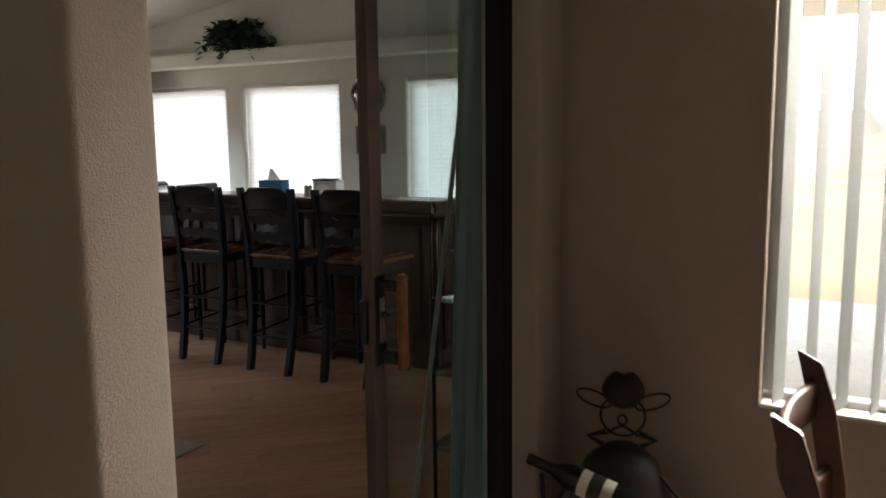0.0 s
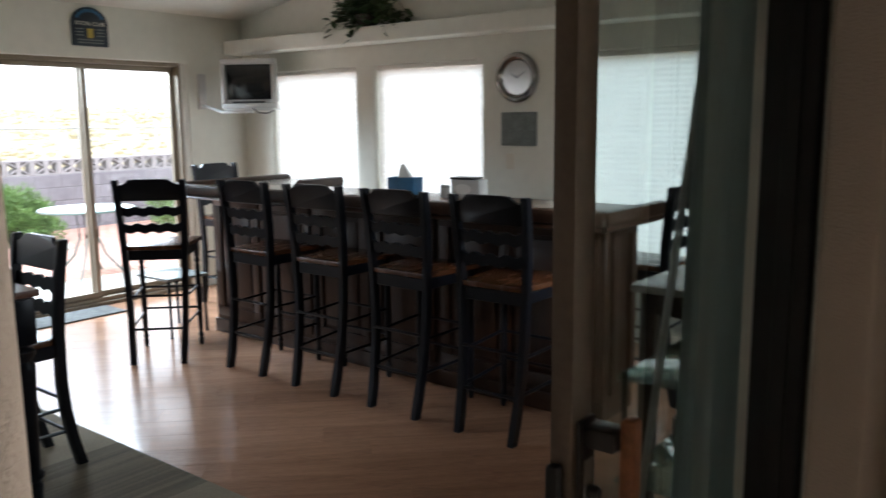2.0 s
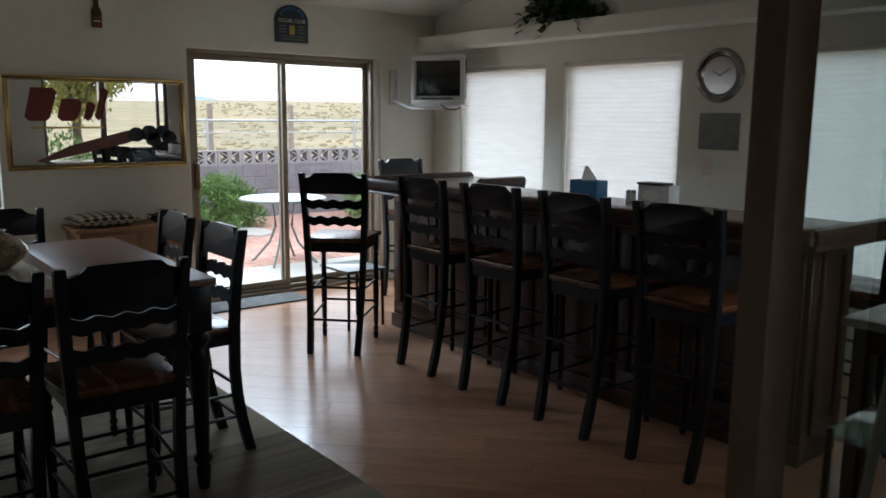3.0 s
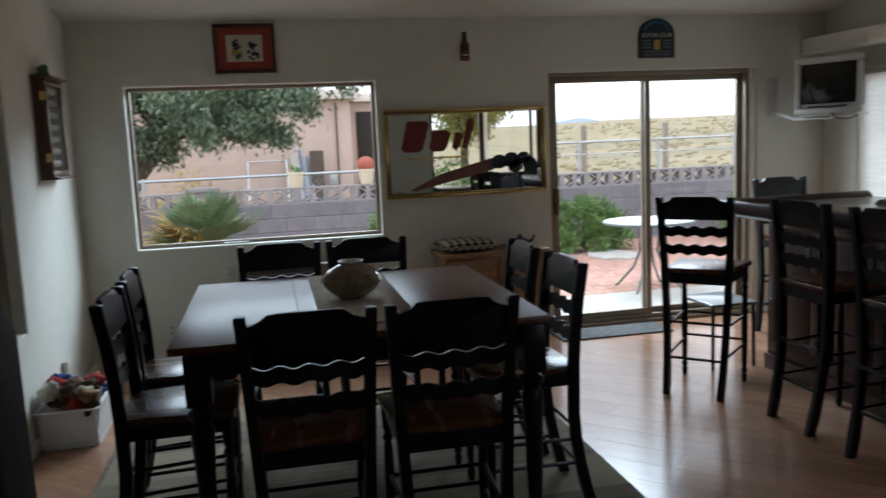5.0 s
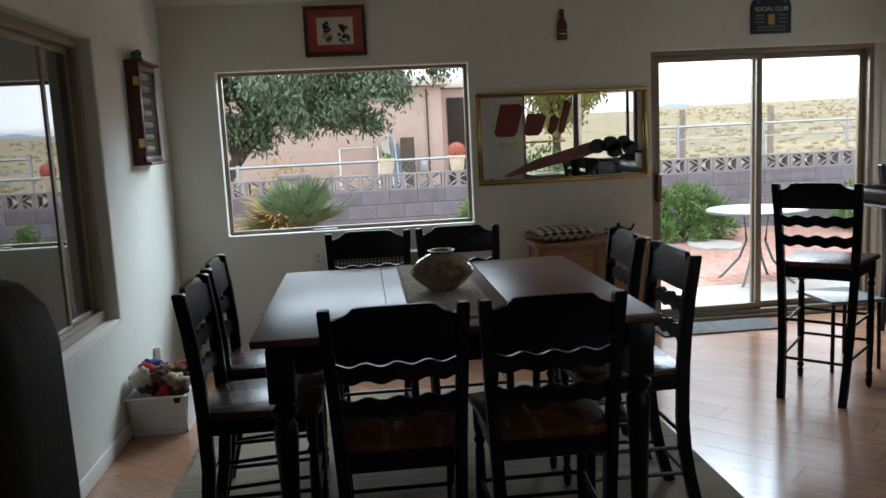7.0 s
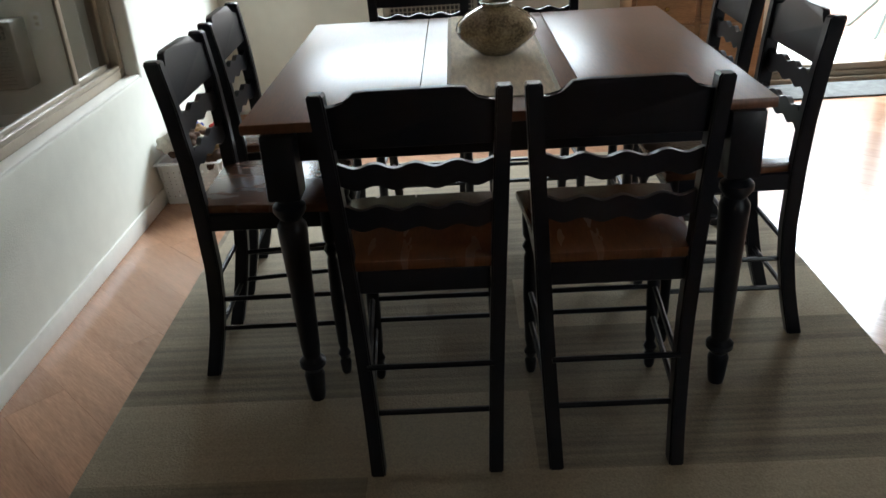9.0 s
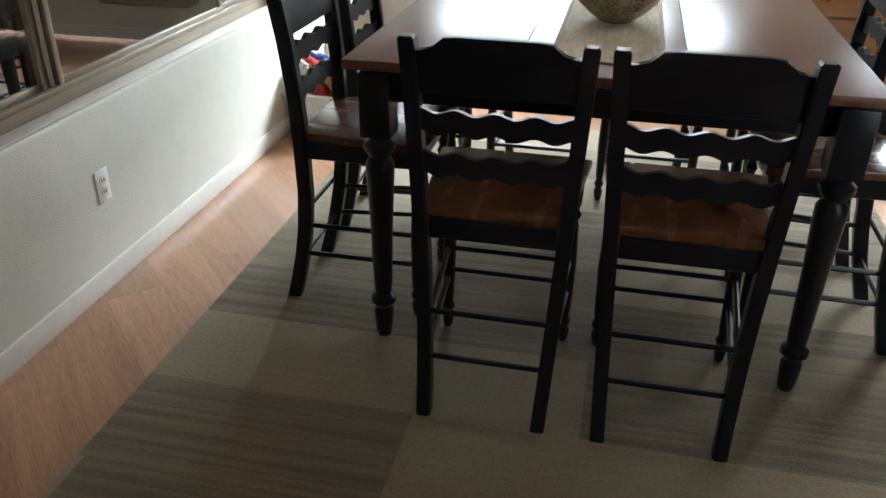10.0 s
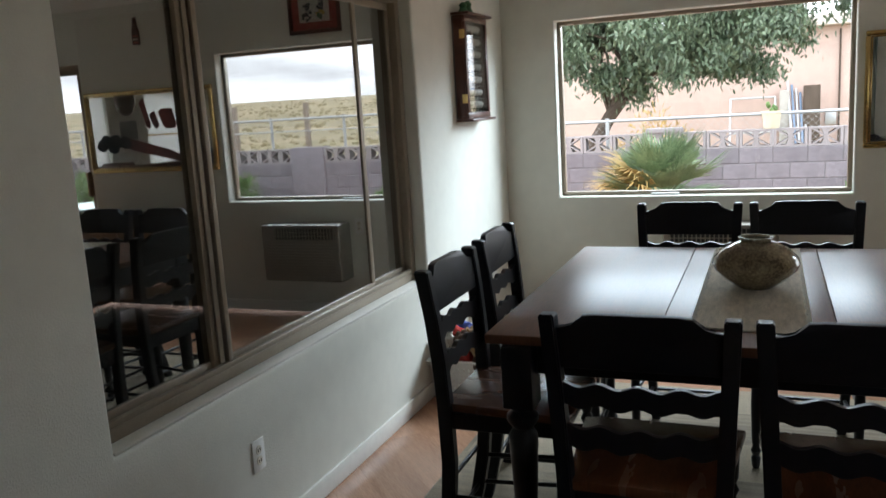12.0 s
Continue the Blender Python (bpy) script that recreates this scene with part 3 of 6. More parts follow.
for i in range(16):
    bm = box(-0.044, 0.044, -0.0006, 0.0006, 0, 1.255)
    part("vane", bm, M_VANE, vb, smooth=False).matrix_local = pose(0.028 + 0.083 * i, HY + 0.026, 0.735, 0, 0, 74 + 3 * math.sin(i * 2.3))


# ---- seating ----
def post_shape(foot, seat_y, top_y, seat_h, total, out_foot, out_top, side):
    bm = bmesh.new()
    bend = seat_h * 0.66
    keys = [(z, seat_y + (foot - seat_y) * (1 - z / bend) ** 1.6, None) for z in (0.0, bend * 0.2, bend * 0.42, bend * 0.68, bend)]
    keys += [(seat_h, seat_y, None), (seat_h + (total - seat_h) * 0.32, seat_y - 0.006, None), (seat_h + (total - seat_h) * 0.66, seat_y + (top_y - seat_y) * 0.5, None)]
    keys += [(total - 0.006, top_y, None), (total, top_y - 0.004, None)]
    rings = []
    for i, (z, y, _) in enumerate(keys):
        x = side * (out_foot + (out_top - out_foot) * z / total - 0.019)
        hx, hy = 0.019, 0.023
        if i == len(keys) - 1:
            hx, hy = 0.014, 0.017
        rings.append([bm.verts.new((x + a * hx, y + b * hy, z)) for a, b in ((-1, -1), (1, -1), (1, 1), (-1, 1))])
    for a, b in zip(rings, rings[1:]):
        for k in range(4):
            bm.faces.new((a[k], a[(k + 1) % 4], b[(k + 1) % 4], b[k]))
    bm.faces.new(list(reversed(rings[0])))
    bm.faces.new(rings[-1])
    up = [e for e in bm.edges if abs((e.verts[0].co - e.verts[1].co).normalized().z) > 0.5]
    bmesh.ops.bevel(bm, geom=up, offset=0.004, segments=2, affect="EDGES")
    return bm


def curved(bm, depth, half):
    """Bow a back piece: its middle lies depth behind its ends."""
    for v in bm.verts:
        v.co.y -= depth * (1 - (v.co.x / half) ** 2)
    return bm


def back_y(z, seat_h, total, seat_y, top_y):
    t = max(0.0, (z - seat_h) / (total - seat_h))
    return seat_y + (top_y - seat_y) * t ** 1.5


def make_seat(name, seat_h, total, label, group):
    ch = thing(name, label, "chair" if seat_h < 0.7 else "bar stool", group)
    seat_y, top_y, foot = -0.185, -0.225, -0.258
    of, ot = 0.178, 0.227
    for s in (-1, 1):
        part("back_post", post_shape(foot, seat_y, top_y, seat_h, total, of, ot, s), M_BLACK, ch)
    h = 0.18
    for s in (-1, 1):
        prof = [(0.012, 0), (0.016, 0.01), (0.019, 0.045), (0.013, 0.055), (0.021, 0.075), (0.013, 0.095), (0.017, 0.12), (0.021, seat_h * 0.45),
                (0.017, seat_h - 0.20), (0.013, seat_h - 0.185), (0.022, seat_h - 0.165), (0.013, seat_h - 0.145), (0.019, seat_h - 0.13), (0.021, seat_h - 0.09), (0.021, seat_h - 0.03)]
        part("front_leg", lathe(prof, 12, None, (s * 0.187, 0.185, 0)), M_BLACK, ch)
    out = [(-0.185, -0.20), (0.185, -0.20), (0.223, 0.215), (0.17, 0.228), (-0.17, 0.228), (-0.223, 0.215)]
    sb = slab(out, "z", seat_h - 0.030, seat_h, 0.008)
    part("seat", sb, M_SEAT, ch, "brown wooden seat")
    part("apron", box(-0.165, 0.165, -0.193, -0.175, seat_h - 0.095, seat_h - 0.031, 0.003, 1), M_BLACK, ch)
    part("apron", box(-0.175, 0.175, 0.178, 0.196, seat_h - 0.085, seat_h - 0.031, 0.003, 1), M_BLACK, ch)
    for s in (-1, 1):
        part("apron", box(s * 0.186 - 0.009, s * 0.186 + 0.009, -0.17, 0.177, seat_h - 0.085, seat_h - 0.031, 0.003, 1), M_BLACK, ch)
    # crest rail with coved shoulders
    w = 0.191
    kk = (total - seat_h) / 0.438
    z1, z0 = total + 0.002, total - 0.140 * kk
    top = [(-w, z1 - 0.035), (-w + 0.022, z1 - 0.036), (-w + 0.043, z1 - 0.029), (-w + 0.058, z1 - 0.012), (-w + 0.068, z1 - 0.001), (-w + 0.10, z1 + 0.002)]
    outline = top + [(-a, b) for a, b in reversed(top)] + [(w, z0), (-w, z0)]
    cr = slab(outline, "y", -0.011, 0.011, 0.003)
    for v in cr.verts:
        v.co.y += back_y(v.co.z, seat_h, total, seat_y, top_y) + 0.004
    part("crest_rail", curved(cr, 0.018, w), M_BLACK, ch)
    # two wavy slats
    for k in (1, 2):
        zc = total - (0.098 + 0.112 * k) * kk
        n = 36
        hw = 0.194 - 0.005 * k
        up = [(-hw + 2 * hw * i / n, zc + 0.029 + 0.0065 * math.cos(2 * math.pi * 4 * i / n)) for i in range(n + 1)]
        dn = [(hw - 2 * hw * i / n, zc - 0.027 - 0.0065 * math.cos(2 * math.pi * 4 * i / n + math.pi)) for i in range(n + 1)]
        sl = slab(up + dn, "y", -0.008, 0.008, 0.0)
        for v in sl.verts:
            v.co.y += back_y(v.co.z, seat_h, total, seat_y, top_y)
        part("slat", curved(sl, 0.014, hw), M_BLACK, ch)
    # stretchers
    lows = (0.172, 0.278) if seat_h < 0.7 else (0.23, 0.41)
    for s in (-1, 1):
        for z in lows:
            part("stretcher", tube([(s * 0.164, -0.225 if z < 0.26 else -0.205, z), (s * 0.187, 0.185, z + 0.015)], 0.0085, 7), M_BLACK, ch)
    for z in (lows[0] - 0.01, lows[1] + 0.03):
        part("stretcher", tube([(-0.165, -0.215, z), (0.165, -0.215, z)], 0.0085, 7), M_BLACK, ch)
    for z in (lows[0] + 0.04, lows[1] + 0.01):
        part("stretcher", tube([(-0.187, 0.185, z), (0.187, 0.185, z)], 0.0085, 7), M_BLACK, ch)
    return ch


dining = make_seat("dining_chair", 0.61, 1.042, "black painted ladder-back counter chair with brown wooden seat", "chairs round the dining table")
RUG_Z = 0.009
spots = [(-3.52, 2.687, 90), (-3.52, 3.167, 90), (-3.93, 2.20, 0), (-4.48, 2.185, 2), (-4.03, 3.61, 180), (-4.59, 3.60, 178), (-5.01, 2.63, -90), (-5.01, 3.11, -90)]
dining.matrix_basis = pose(spots[0][0], spots[0][1], RUG_Z, 0, 0, spots[0][2])
for x, y, r in spots[1:]:
    copy_thing(dining, pose(x, y, RUG_Z, 0, 0, r))
stool = make_seat("bar_stool", 0.765, 1.19, "black painted ladder-back bar stool with brown wooden seat", "stools at the bar")
STOOLS = [(-4.39, 5.47, 0), (-3.775, 5.47, 1), (-3.163, 5.475, -1), (-2.567, 5.475, 0), (-5.16, 5.165, 44), (-6.02, 6.42, -88), (-2.25, 6.34, 90)]
stool.matrix_basis = pose(STOOLS[0][0], STOOLS[0][1], 0, 0, 0, STOOLS[0][2])
for x, y, r in STOOLS[1:]:
    copy_thing(stool, pose(x, y, 0, 0, 0, r))

# ---- dining table ----
TX0, TX1, TY0, TY1, TZ = -4.955, -3.58, 2.215, 3.612, 0.902
tab = thing("dining_table", "square counter-height table, brown top on black turned legs", "table")
cuts = (TY0, 2.682, 3.138, TY1)
for a, b in zip(cuts, cuts[1:]):
    part("tabletop_leaf", box(TX0, TX1, a + 0.0006, b - 0.0006, TZ - 0.028, TZ, 0.0035), M_TABLE, tab)
for x0, x1, y0, y1 in ((TX0 + 0.07, TX1 - 0.07, TY0 + 0.055, TY0 + 0.075), (TX0 + 0.07, TX1 - 0.07, TY1 - 0.075, TY1 - 0.055),
                       (TX0 + 0.05, TX0 + 0.07, TY0 + 0.076, TY1 - 0.076), (TX1 - 0.07, TX1 - 0.05, TY0 + 0.076, TY1 - 0.076)):
    part("apron", box(x0, x1, y0, y1, TZ - 0.125, TZ - 0.0285, 0.002, 1), M_BLACK, tab)
for x in (TX0 + 0.055, TX1 - 0.03):
    for y in (TY0 + 0.095, TY1 - 0.075):
        leg = box(x - 0.045, x + 0.045, y - 0.045, y + 0.045, TZ - 0.215, TZ - 0.029, 0.006, 2)
        prof = [(0.022, RUG_Z), (0.026, 0.03), (0.031, 0.10), (0.024, 0.115), (0.040, 0.135), (0.040, 0.150), (0.026, 0.165), (0.029, 0.20), (0.034, 0.40), (0.042, 0.57),
                (0.042, 0.60), (0.029, 0.62), (0.046, 0.645), (0.046, 0.66), (0.030, 0.675), (0.044, 0.695), (0.044, 0.701)]
        lathe(prof, 20, leg, (x, y, 0))
        part("leg", leg, M_BLACK, tab)

n = 34
outline = []
for i in range(n):
    outline.append((-4.94 + 1.24 * i / n, 2.777 - 0.006 * (i % 2)))
for i in range(n):
    outline.append((-3.70 - 1.24 * i / n, 3.060 + 0.006 * (i % 2)))
rn = slab(outline, "z", TZ + 0.001, TZ + 0.005)
rt = thing("table_runner", "beige woven table runner with fringed edges", "table runner")
part("cloth", rn, M_RUNNER, rt, smooth=False)
for y, sgn in ((2.777, -1), (3.060, 1)):
    fr_ = bmesh.new()
    for k in range(150):
        x = -4.935 + 1.23 * k / 149
        box(x - 0.0015, x + 0.0015, min(y, y + sgn * 0.017), max(y, y + sgn * 0.017), TZ + 0.0008, TZ + 0.0028, bm=fr_)
    tagged(part("fringe", fr_, M_PAPER, rt, smooth=False), kind="stuff")

vase = thing("vase", "squat mottled brown and gold pottery vase", "vase", at=(-4.235, 2.925, TZ + 0.005))
vm = mat("mottled_glaze", (0.12, 0.085, 0.04), 0.14, vary=0.45, scale=13, second=(0.36, 0.29, 0.17), coat=0.4)
outer = [(0.052, 0.0), (0.058, 0.004), (0.095, 0.03), (0.125, 0.06), (0.134, 0.082), (0.128, 0.10), (0.10, 0.128), (0.062, 0.148), (0.047, 0.153), (0.048, 0.160), (0.056, 0.166)]
inner = [(0.046, 0.166), (0.040, 0.158), (0.055, 0.148), (0.10, 0.118), (0.11, 0.08), (0.05, 0.01)]
part("body", lathe(outer + inner, 40), vm, vase)

# ---- rug ----
RX0, RX1, RY0, RY1 = -5.72, -2.625, 1.69, 4.10
rugm = bpy.data.materials.new("patchwork_rug")
rugm.use_nodes = True
n, l = rugm.node_tree.nodes, rugm.node_tree.links
co = n.new("ShaderNodeTexCoord")
mp = n.new("ShaderNodeMapping")
mp.inputs["Rotation"].default_value = (0, 0, radians(90))
l.new(co.outputs["Object"], mp.inputs["Vector"])
br = n.new("ShaderNodeTexBrick")
br.offset, br.squash = 0.37, 1.0
br.inputs["Scale"].default_value = 1.0
br.inputs["Brick Width"].default_value, br.inputs["Row Height"].default_value = 1.25, 0.36
br.inputs["Mortar Size"].default_value, br.inputs["Mortar Smooth"].default_value = 0.0, 0.2
br.inputs["Color1"].default_value, br.inputs["Color2"].default_value = (1, 1, 1, 1), (0, 0, 0, 1)
br.inputs["Mortar"].default_value = (0, 0, 0, 1)
l.new(mp.outputs["Vector"], br.inputs["Vector"])
pick = n.new("ShaderNodeValToRGB")
pick.color_ramp.elements[0].position, pick.color_ramp.elements[1].position = 0.44, 0.56
l.new(br.outputs["Color"], pick.inputs["Fac"])
patch = n.new("ShaderNodeMixRGB")
patch.inputs[1].default_value, patch.inputs[2].default_value = (0.185, 0.150, 0.105, 1), (0.265, 0.218, 0.152, 1)
l.new(pick.outputs["Color"], patch.inputs[0])
streak = n.new("ShaderNodeMapRange")
streak.inputs["To Min"].default_value, streak.inputs["To Max"].default_value = 0.9, 0.15
l.new(pick.outputs["Color"], streak.inputs["Value"])
wv = n.new("ShaderNodeTexNoise")
wm = n.new("ShaderNodeMapping")
wm.inputs["Scale"].default_value = (40, 0.9, 1)
wv.inputs["Scale"].default_value, wv.inputs["Detail"].default_value = 1.0, 3
l.new(co.outputs["Object"], wm.inputs["Vector"])
l.new(wm.outputs["Vector"], wv.inputs["Vector"])
wr = n.new("ShaderNodeValToRGB")
wr.color_ramp.elements[0].position, wr.color_ramp.elements[1].position = 0.38, 0.66
wr.color_ramp.elements[0].color, wr.color_ramp.elements[1].color = (0.70, 0.70, 0.70, 1), (1.16, 1.155, 1.13, 1)
l.new(wv.outputs["Fac"], wr.inputs["Fac"])
mul = n.new("ShaderNodeMixRGB")
mul.blend_type = "MULTIPLY"
l.new(streak.outputs["Result"], mul.inputs[0])
l.new(patch.outputs["Color"], mul.inputs[1])
l.new(wr.outputs["Color"], mul.inputs[2])
fz = n.new("ShaderNodeTexNoise")
fz.inputs["Scale"].default_value, fz.inputs["Detail"].default_value = 170, 2
fb = n.new("ShaderNodeBump")
fb.inputs["Strength"].default_value, fb.inputs["Distance"].default_value = 0.7, 0.004
l.new(co.outputs["Object"], fz.inputs["Vector"])
l.new(fz.outputs["Fac"], fb.inputs["Height"])
mul2 = n.new("ShaderNodeMixRGB")
mul2.blend_type = "OVERLAY"
mul2.inputs[0].default_value = 0.35
l.new(mul.outputs["Color"], mul2.inputs[1])
l.new(fz.outputs["Fac"], mul2.inputs[2])
l.new(mul2.outputs["Color"], n["Principled BSDF"].inputs["Base Color"])
l.new(fb.outputs["Normal"], n["Principled BSDF"].inputs["Normal"])
n["Principled BSDF"].inputs["Roughness"].default_value = 1.0
rug = tagged(finish("area_rug", box(RX0, RX1, RY0, RY1, 0.0005, 0.009, 0.003), rugm), "grey-brown patchwork area rug with woven stripes", "rug")
dm = tagged(finish("door_mat", box(XW + 0.03, -6.50, 4.74, 5.66, 0.0005, 0.012, 0.004), M_MAT), "dark grey ribbed mat at the patio door", "mat")

# ---- the bar ----
bar = thing("bar_counter", "dark wood bar with panelled front and laminate top", "bar")
BZ = 1.085
bf = bmesh.new()
box(-5.38, -2.20, 5.74, 5.80, 0.0, BZ - 0.04, 0.003, 1, bf)
box(-5.38, -5.32, 5.801, 6.48, 0.0, BZ - 0.04, 0.003, 1, bf)
box(-2.26, -2.20, 5.801, 6.08, 0.0, BZ - 0.04, 0.003, 1, bf)
part("body", bf, M_BARWOOD, bar)
part("kick_board", box(-5.39, -2.19, 5.722, 5.739, 0.0, 0.10, 0.004), M_BARWOOD, bar)
for i in range(6):
    x0 = -5.36 + i * 0.525
    pn = part("front_panel", frame_rect(x0 + 0.02, x0 + 0.505, 0.13, BZ - 0.07, 0.07, "y", 5.722, 5.739, 0.003), M_BARWOOD, bar)
    part("raised_field", box(x0 + 0.115, x0 + 0.41, 5.728, 5.7395, 0.225, BZ - 0.165, 0.005), M_BARWOOD, pn)
for y0 in (5.81, 6.13):
    pn = part("end_panel", frame_rect(y0, y0 + 0.30, 0.13, BZ - 0.07, 0.06, "x", -5.40, -5.381, 0.003), M_BARWOOD, bar)
part("end_panel", frame_rect(5.80, 6.06, 0.13, BZ - 0.07, 0.06, "x", -2.199, -2.18, 0.003), M_BARWOOD, bar)
L_out = [(-5.50, 5.47), (-2.08, 5.47), (-2.08, 6.14), (-4.86, 6.14), (-4.86, 6.56), (-5.50, 6.56)]
part("countertop", slab(L_out, "z", BZ - 0.039, BZ, 0.002), M_BARTOP, bar, "pale grey-brown laminate top")


def rail(p, q, inward):
    """Rounded timber arm rail along a straight edge."""
    p, q = Vector(p), Vector(q)
    d = (q - p).normalized()
    s = Vector(inward)
    prof = [(-0.012, -0.055), (0.004, -0.066), (0.010, -0.045), (-0.014, -0.03), (-0.018, 0.008), (-0.008, 0.028), (0.018, 0.036), (0.05, 0.024), (0.072, 0.004), (0.072, 0.001), (-0.001, 0.001), (-0.001, -0.04)]
    bm = bmesh.new()
    ends = []
    for c in (p, q):
        ends.append([bm.verts.new(c + s * a + Vector((0, 0, b))) for a, b in prof])
    k = len(prof)
    for i in range(k):
        bm.faces.new((ends[0][i], ends[0][(i + 1) % k], ends[1][(i + 1) % k], ends[1][i]))
    bm.faces.new(ends[0])
    bm.faces.new(list(reversed(ends[1])))
    return bm


part("arm_rail", rail((-5.50, 5.465, BZ), (-2.08, 5.465, BZ), (0, 1, 0)), M_BARWOOD, bar)
part("arm_rail", rail((-5.505, 5.48, BZ), (-5.505, 6.56, BZ), (1, 0, 0)), M_BARWOOD, bar)
part("arm_rail", rail((-2.075, 5.48, BZ), (-2.075, 6.14, BZ), (-1, 0, 0)), M_BARWOOD, bar)
part("arm_rail", rail((-4.855, 6.15, BZ), (-4.855, 6.56, BZ), (-1, 0, 0)), M_BARWOOD, bar)

tb = thing("tissue_box", "blue patterned tissue box with a tissue pulled up", "tissue box", at=(-3.72, 5.99, BZ), rz=6)
part("box", box(-0.098, 0.098, -0.055, 0.055, 0, 0.105, 0.003), M_BLUE, tb)
bm = bmesh.new()
bmesh.ops.create_cone(bm, segments=9, radius1=0.045, radius2=0.006, depth=0.08, matrix=Matrix.Translation((0, 0, 0.146)))
for v in bm.verts:
    v.co += Vector((0.02 * math.sin(v.co.z * 60), 0.015 * math.sin(v.co.x * 90), 0))
part("tissue", bm, M_WHITE, tb)
nh = thing("napkin_holder", "grey and clear napkin holder on the bar", "napkin holder", at=(-3.22, 5.99, BZ), rz=3)
part("body", box(-0.10, 0.10, -0.05, 0.05, 0.0, 0.11, 0.006), M_GREY, nh)
part("top_plate", box(-0.105, 0.06, -0.055, 0.055, 0.1105, 0.122, 0.003), M_BLACKPL, nh)
part("label_oval", lathe([(0.055, 0), (0.055, 0.003)], 24), M_WHITE, nh).matrix_local = pose(-0.015, -0.0505, 0.055, 90, 0, 0) @ Matrix.Diagonal((1, 0.55, 1, 1))
for dx in (-0.17, -0.135):
    sk = thing("salt_shaker", "small glass shaker with a steel cap", "shaker", at=(-3.22 + dx, 5.95, BZ))
    part("jar", lathe([(0.015, 0), (0.017, 0.005), (0.014, 0.055)], 12), M_GREY, sk)
    part("cap", lathe([(0.015, 0.0555), (0.015, 0.068), (0.008, 0.075)], 12), M_STEEL, sk)

lt = thing("side_table", "low side table with a pale glossy top at the bar end", "side table", at=(-5.62, 5.53, 0))
part("tabletop", slab([(-0.20, -0.17), (0.20, -0.17), (0.20, 0.17), (-0.20, 0.17)], "z", 0.42, 0.44, 0.004), mat("pale_glossy_laminate", (0.45, 0.50, 0.50), 0.12), lt)
for x in (-0.18, 0.18):
    for y in (-0.15, 0.15):
        part("leg", tube([(x, y, 0), (x * 0.97, y * 0.97, 0.42)], 0.012), M_BLACK, lt)


# ---- on the west wall ----
def framed(name, label, y0, y1, z0, z1, w, frame_mat, depth=0.022):
    t = thing(name, label, "picture")
    bm = frame_rect(y0, y1, z0, z1, w, "x", XW + 0.001, XW + depth, 0.005)
    part("picture_frame", bm, frame_mat, t)
    return t


pic = framed("framed_print", "framed crest print with a red mat on the wall", 2.278, 2.712, 2.124, 2.474, 0.028, M_CHERRY)
part("mat_board", box(XW + 0.002, XW + 0.010, 2.307, 2.683, 2.153, 2.445), M_RED, pic, "red mat board")
part("print_sheet", box(XW + 0.0105, XW + 0.013, 2.368, 2.622, 2.206, 2.394), M_PAPER, pic, "cream printed sheet")
cr = random.Random(4)
for yc, zc, m in ((2.43, 2.325, M_NAVY), (2.435, 2.275, M_YELLOW), (2.55, 2.315, M_NAVY), (2.555, 2.255, M_NAVY), (2.44, 2.245, M_GREEN)):
    bm = bmesh.new()
    for k in range(12):
        a, r = cr.uniform(0, 6.28), cr.uniform(0, 0.042)
        y, z = yc + r * math.cos(a), zc + 0.8 * r * math.sin(a)
        box(XW + 0.0132, XW + 0.0145 + 0.0002 * k, y - 0.010, y + 0.010, z - 0.009, z + 0.009, bm=bm)
    part("crest_figure", bm, m, pic)
part("print_glass", box(XW + 0.016, XW + 0.018, 2.308, 2.682, 2.154, 2.444), M_GLASS, pic, smooth=False).visible_shadow = False

btl = thing("bottle_plaque", "dark bottle-shaped wooden wall plaque", "wall plaque")
bo = [(0.036, 0), (0.036, 0.115), (0.014, 0.15), (0.012, 0.20), (0.016, 0.205), (0.016, 0.215)]
part("plaque", slab([(4.128 + a, 2.178 + b) for a, b in bo] + [(4.128 - a, 2.178 + b) for a, b in reversed(bo)], "x", XW + 0.001, XW + 0.016, 0.003), M_CHERRY, btl)
for k in range(3):
    part("label_bar", box(XW + 0.0162, XW + 0.018, 4.103, 4.153, 2.19 + 0.026 * k, 2.20 + 0.026 * k), M_PAPER if k == 1 else M_RED, btl)


def letters(text, size, material, name, parent, at, rx=90, rz=90):
    cu = bpy.data.curves.new(name, "FONT")
    cu.body, cu.size, cu.extrude, cu.align_x = text, size, 0.0006, "CENTER"
    tmp = bpy.data.objects.new(name, cu)
    scene.collection.objects.link(tmp)
    me = bpy.data.meshes.new_from_object(tmp)
    bpy.data.objects.remove(tmp)
    me.materials.append(material)
    ob = new(name, me)
    ob.parent = parent
    ob.matrix_local = pose(*at, rx, 0, rz)
    return ob


sg = thing("pub_sign", "dark arched wooden social club sign on the wall", "sign")
yc, zb = 5.711, 2.165
arch = [(yc - 0.155, zb), (yc + 0.155, zb), (yc + 0.155, zb + 0.185)] + [(yc + 0.155 * math.cos(a), zb + 0.185 + 0.125 * math.sin(a)) for a in [math.pi * k / 16 for k in range(1, 16)]] + [(yc - 0.155, zb + 0.185)]
part("board", slab(arch, "x", XW + 0.001, XW + 0.02, 0.004), M_NAVY, sg)
letters("SOCIAL CLUB", 0.042, M_PAPER, "lettering", sg, (XW + 0.0205, yc, zb + 0.165))
mug = lathe([(0.022, 0), (0.026, 0.008), (0.025, 0.06), (0.029, 0.066), (0.024, 0.075)], 14)
bmesh.ops.scale(mug, vec=(0.12, 1, 1), verts=mug.verts)
part("mug_relief", mug, M_YELLOW, sg).matrix_local = Matrix.Translation((XW + 0.021, yc, zb + 0.065))
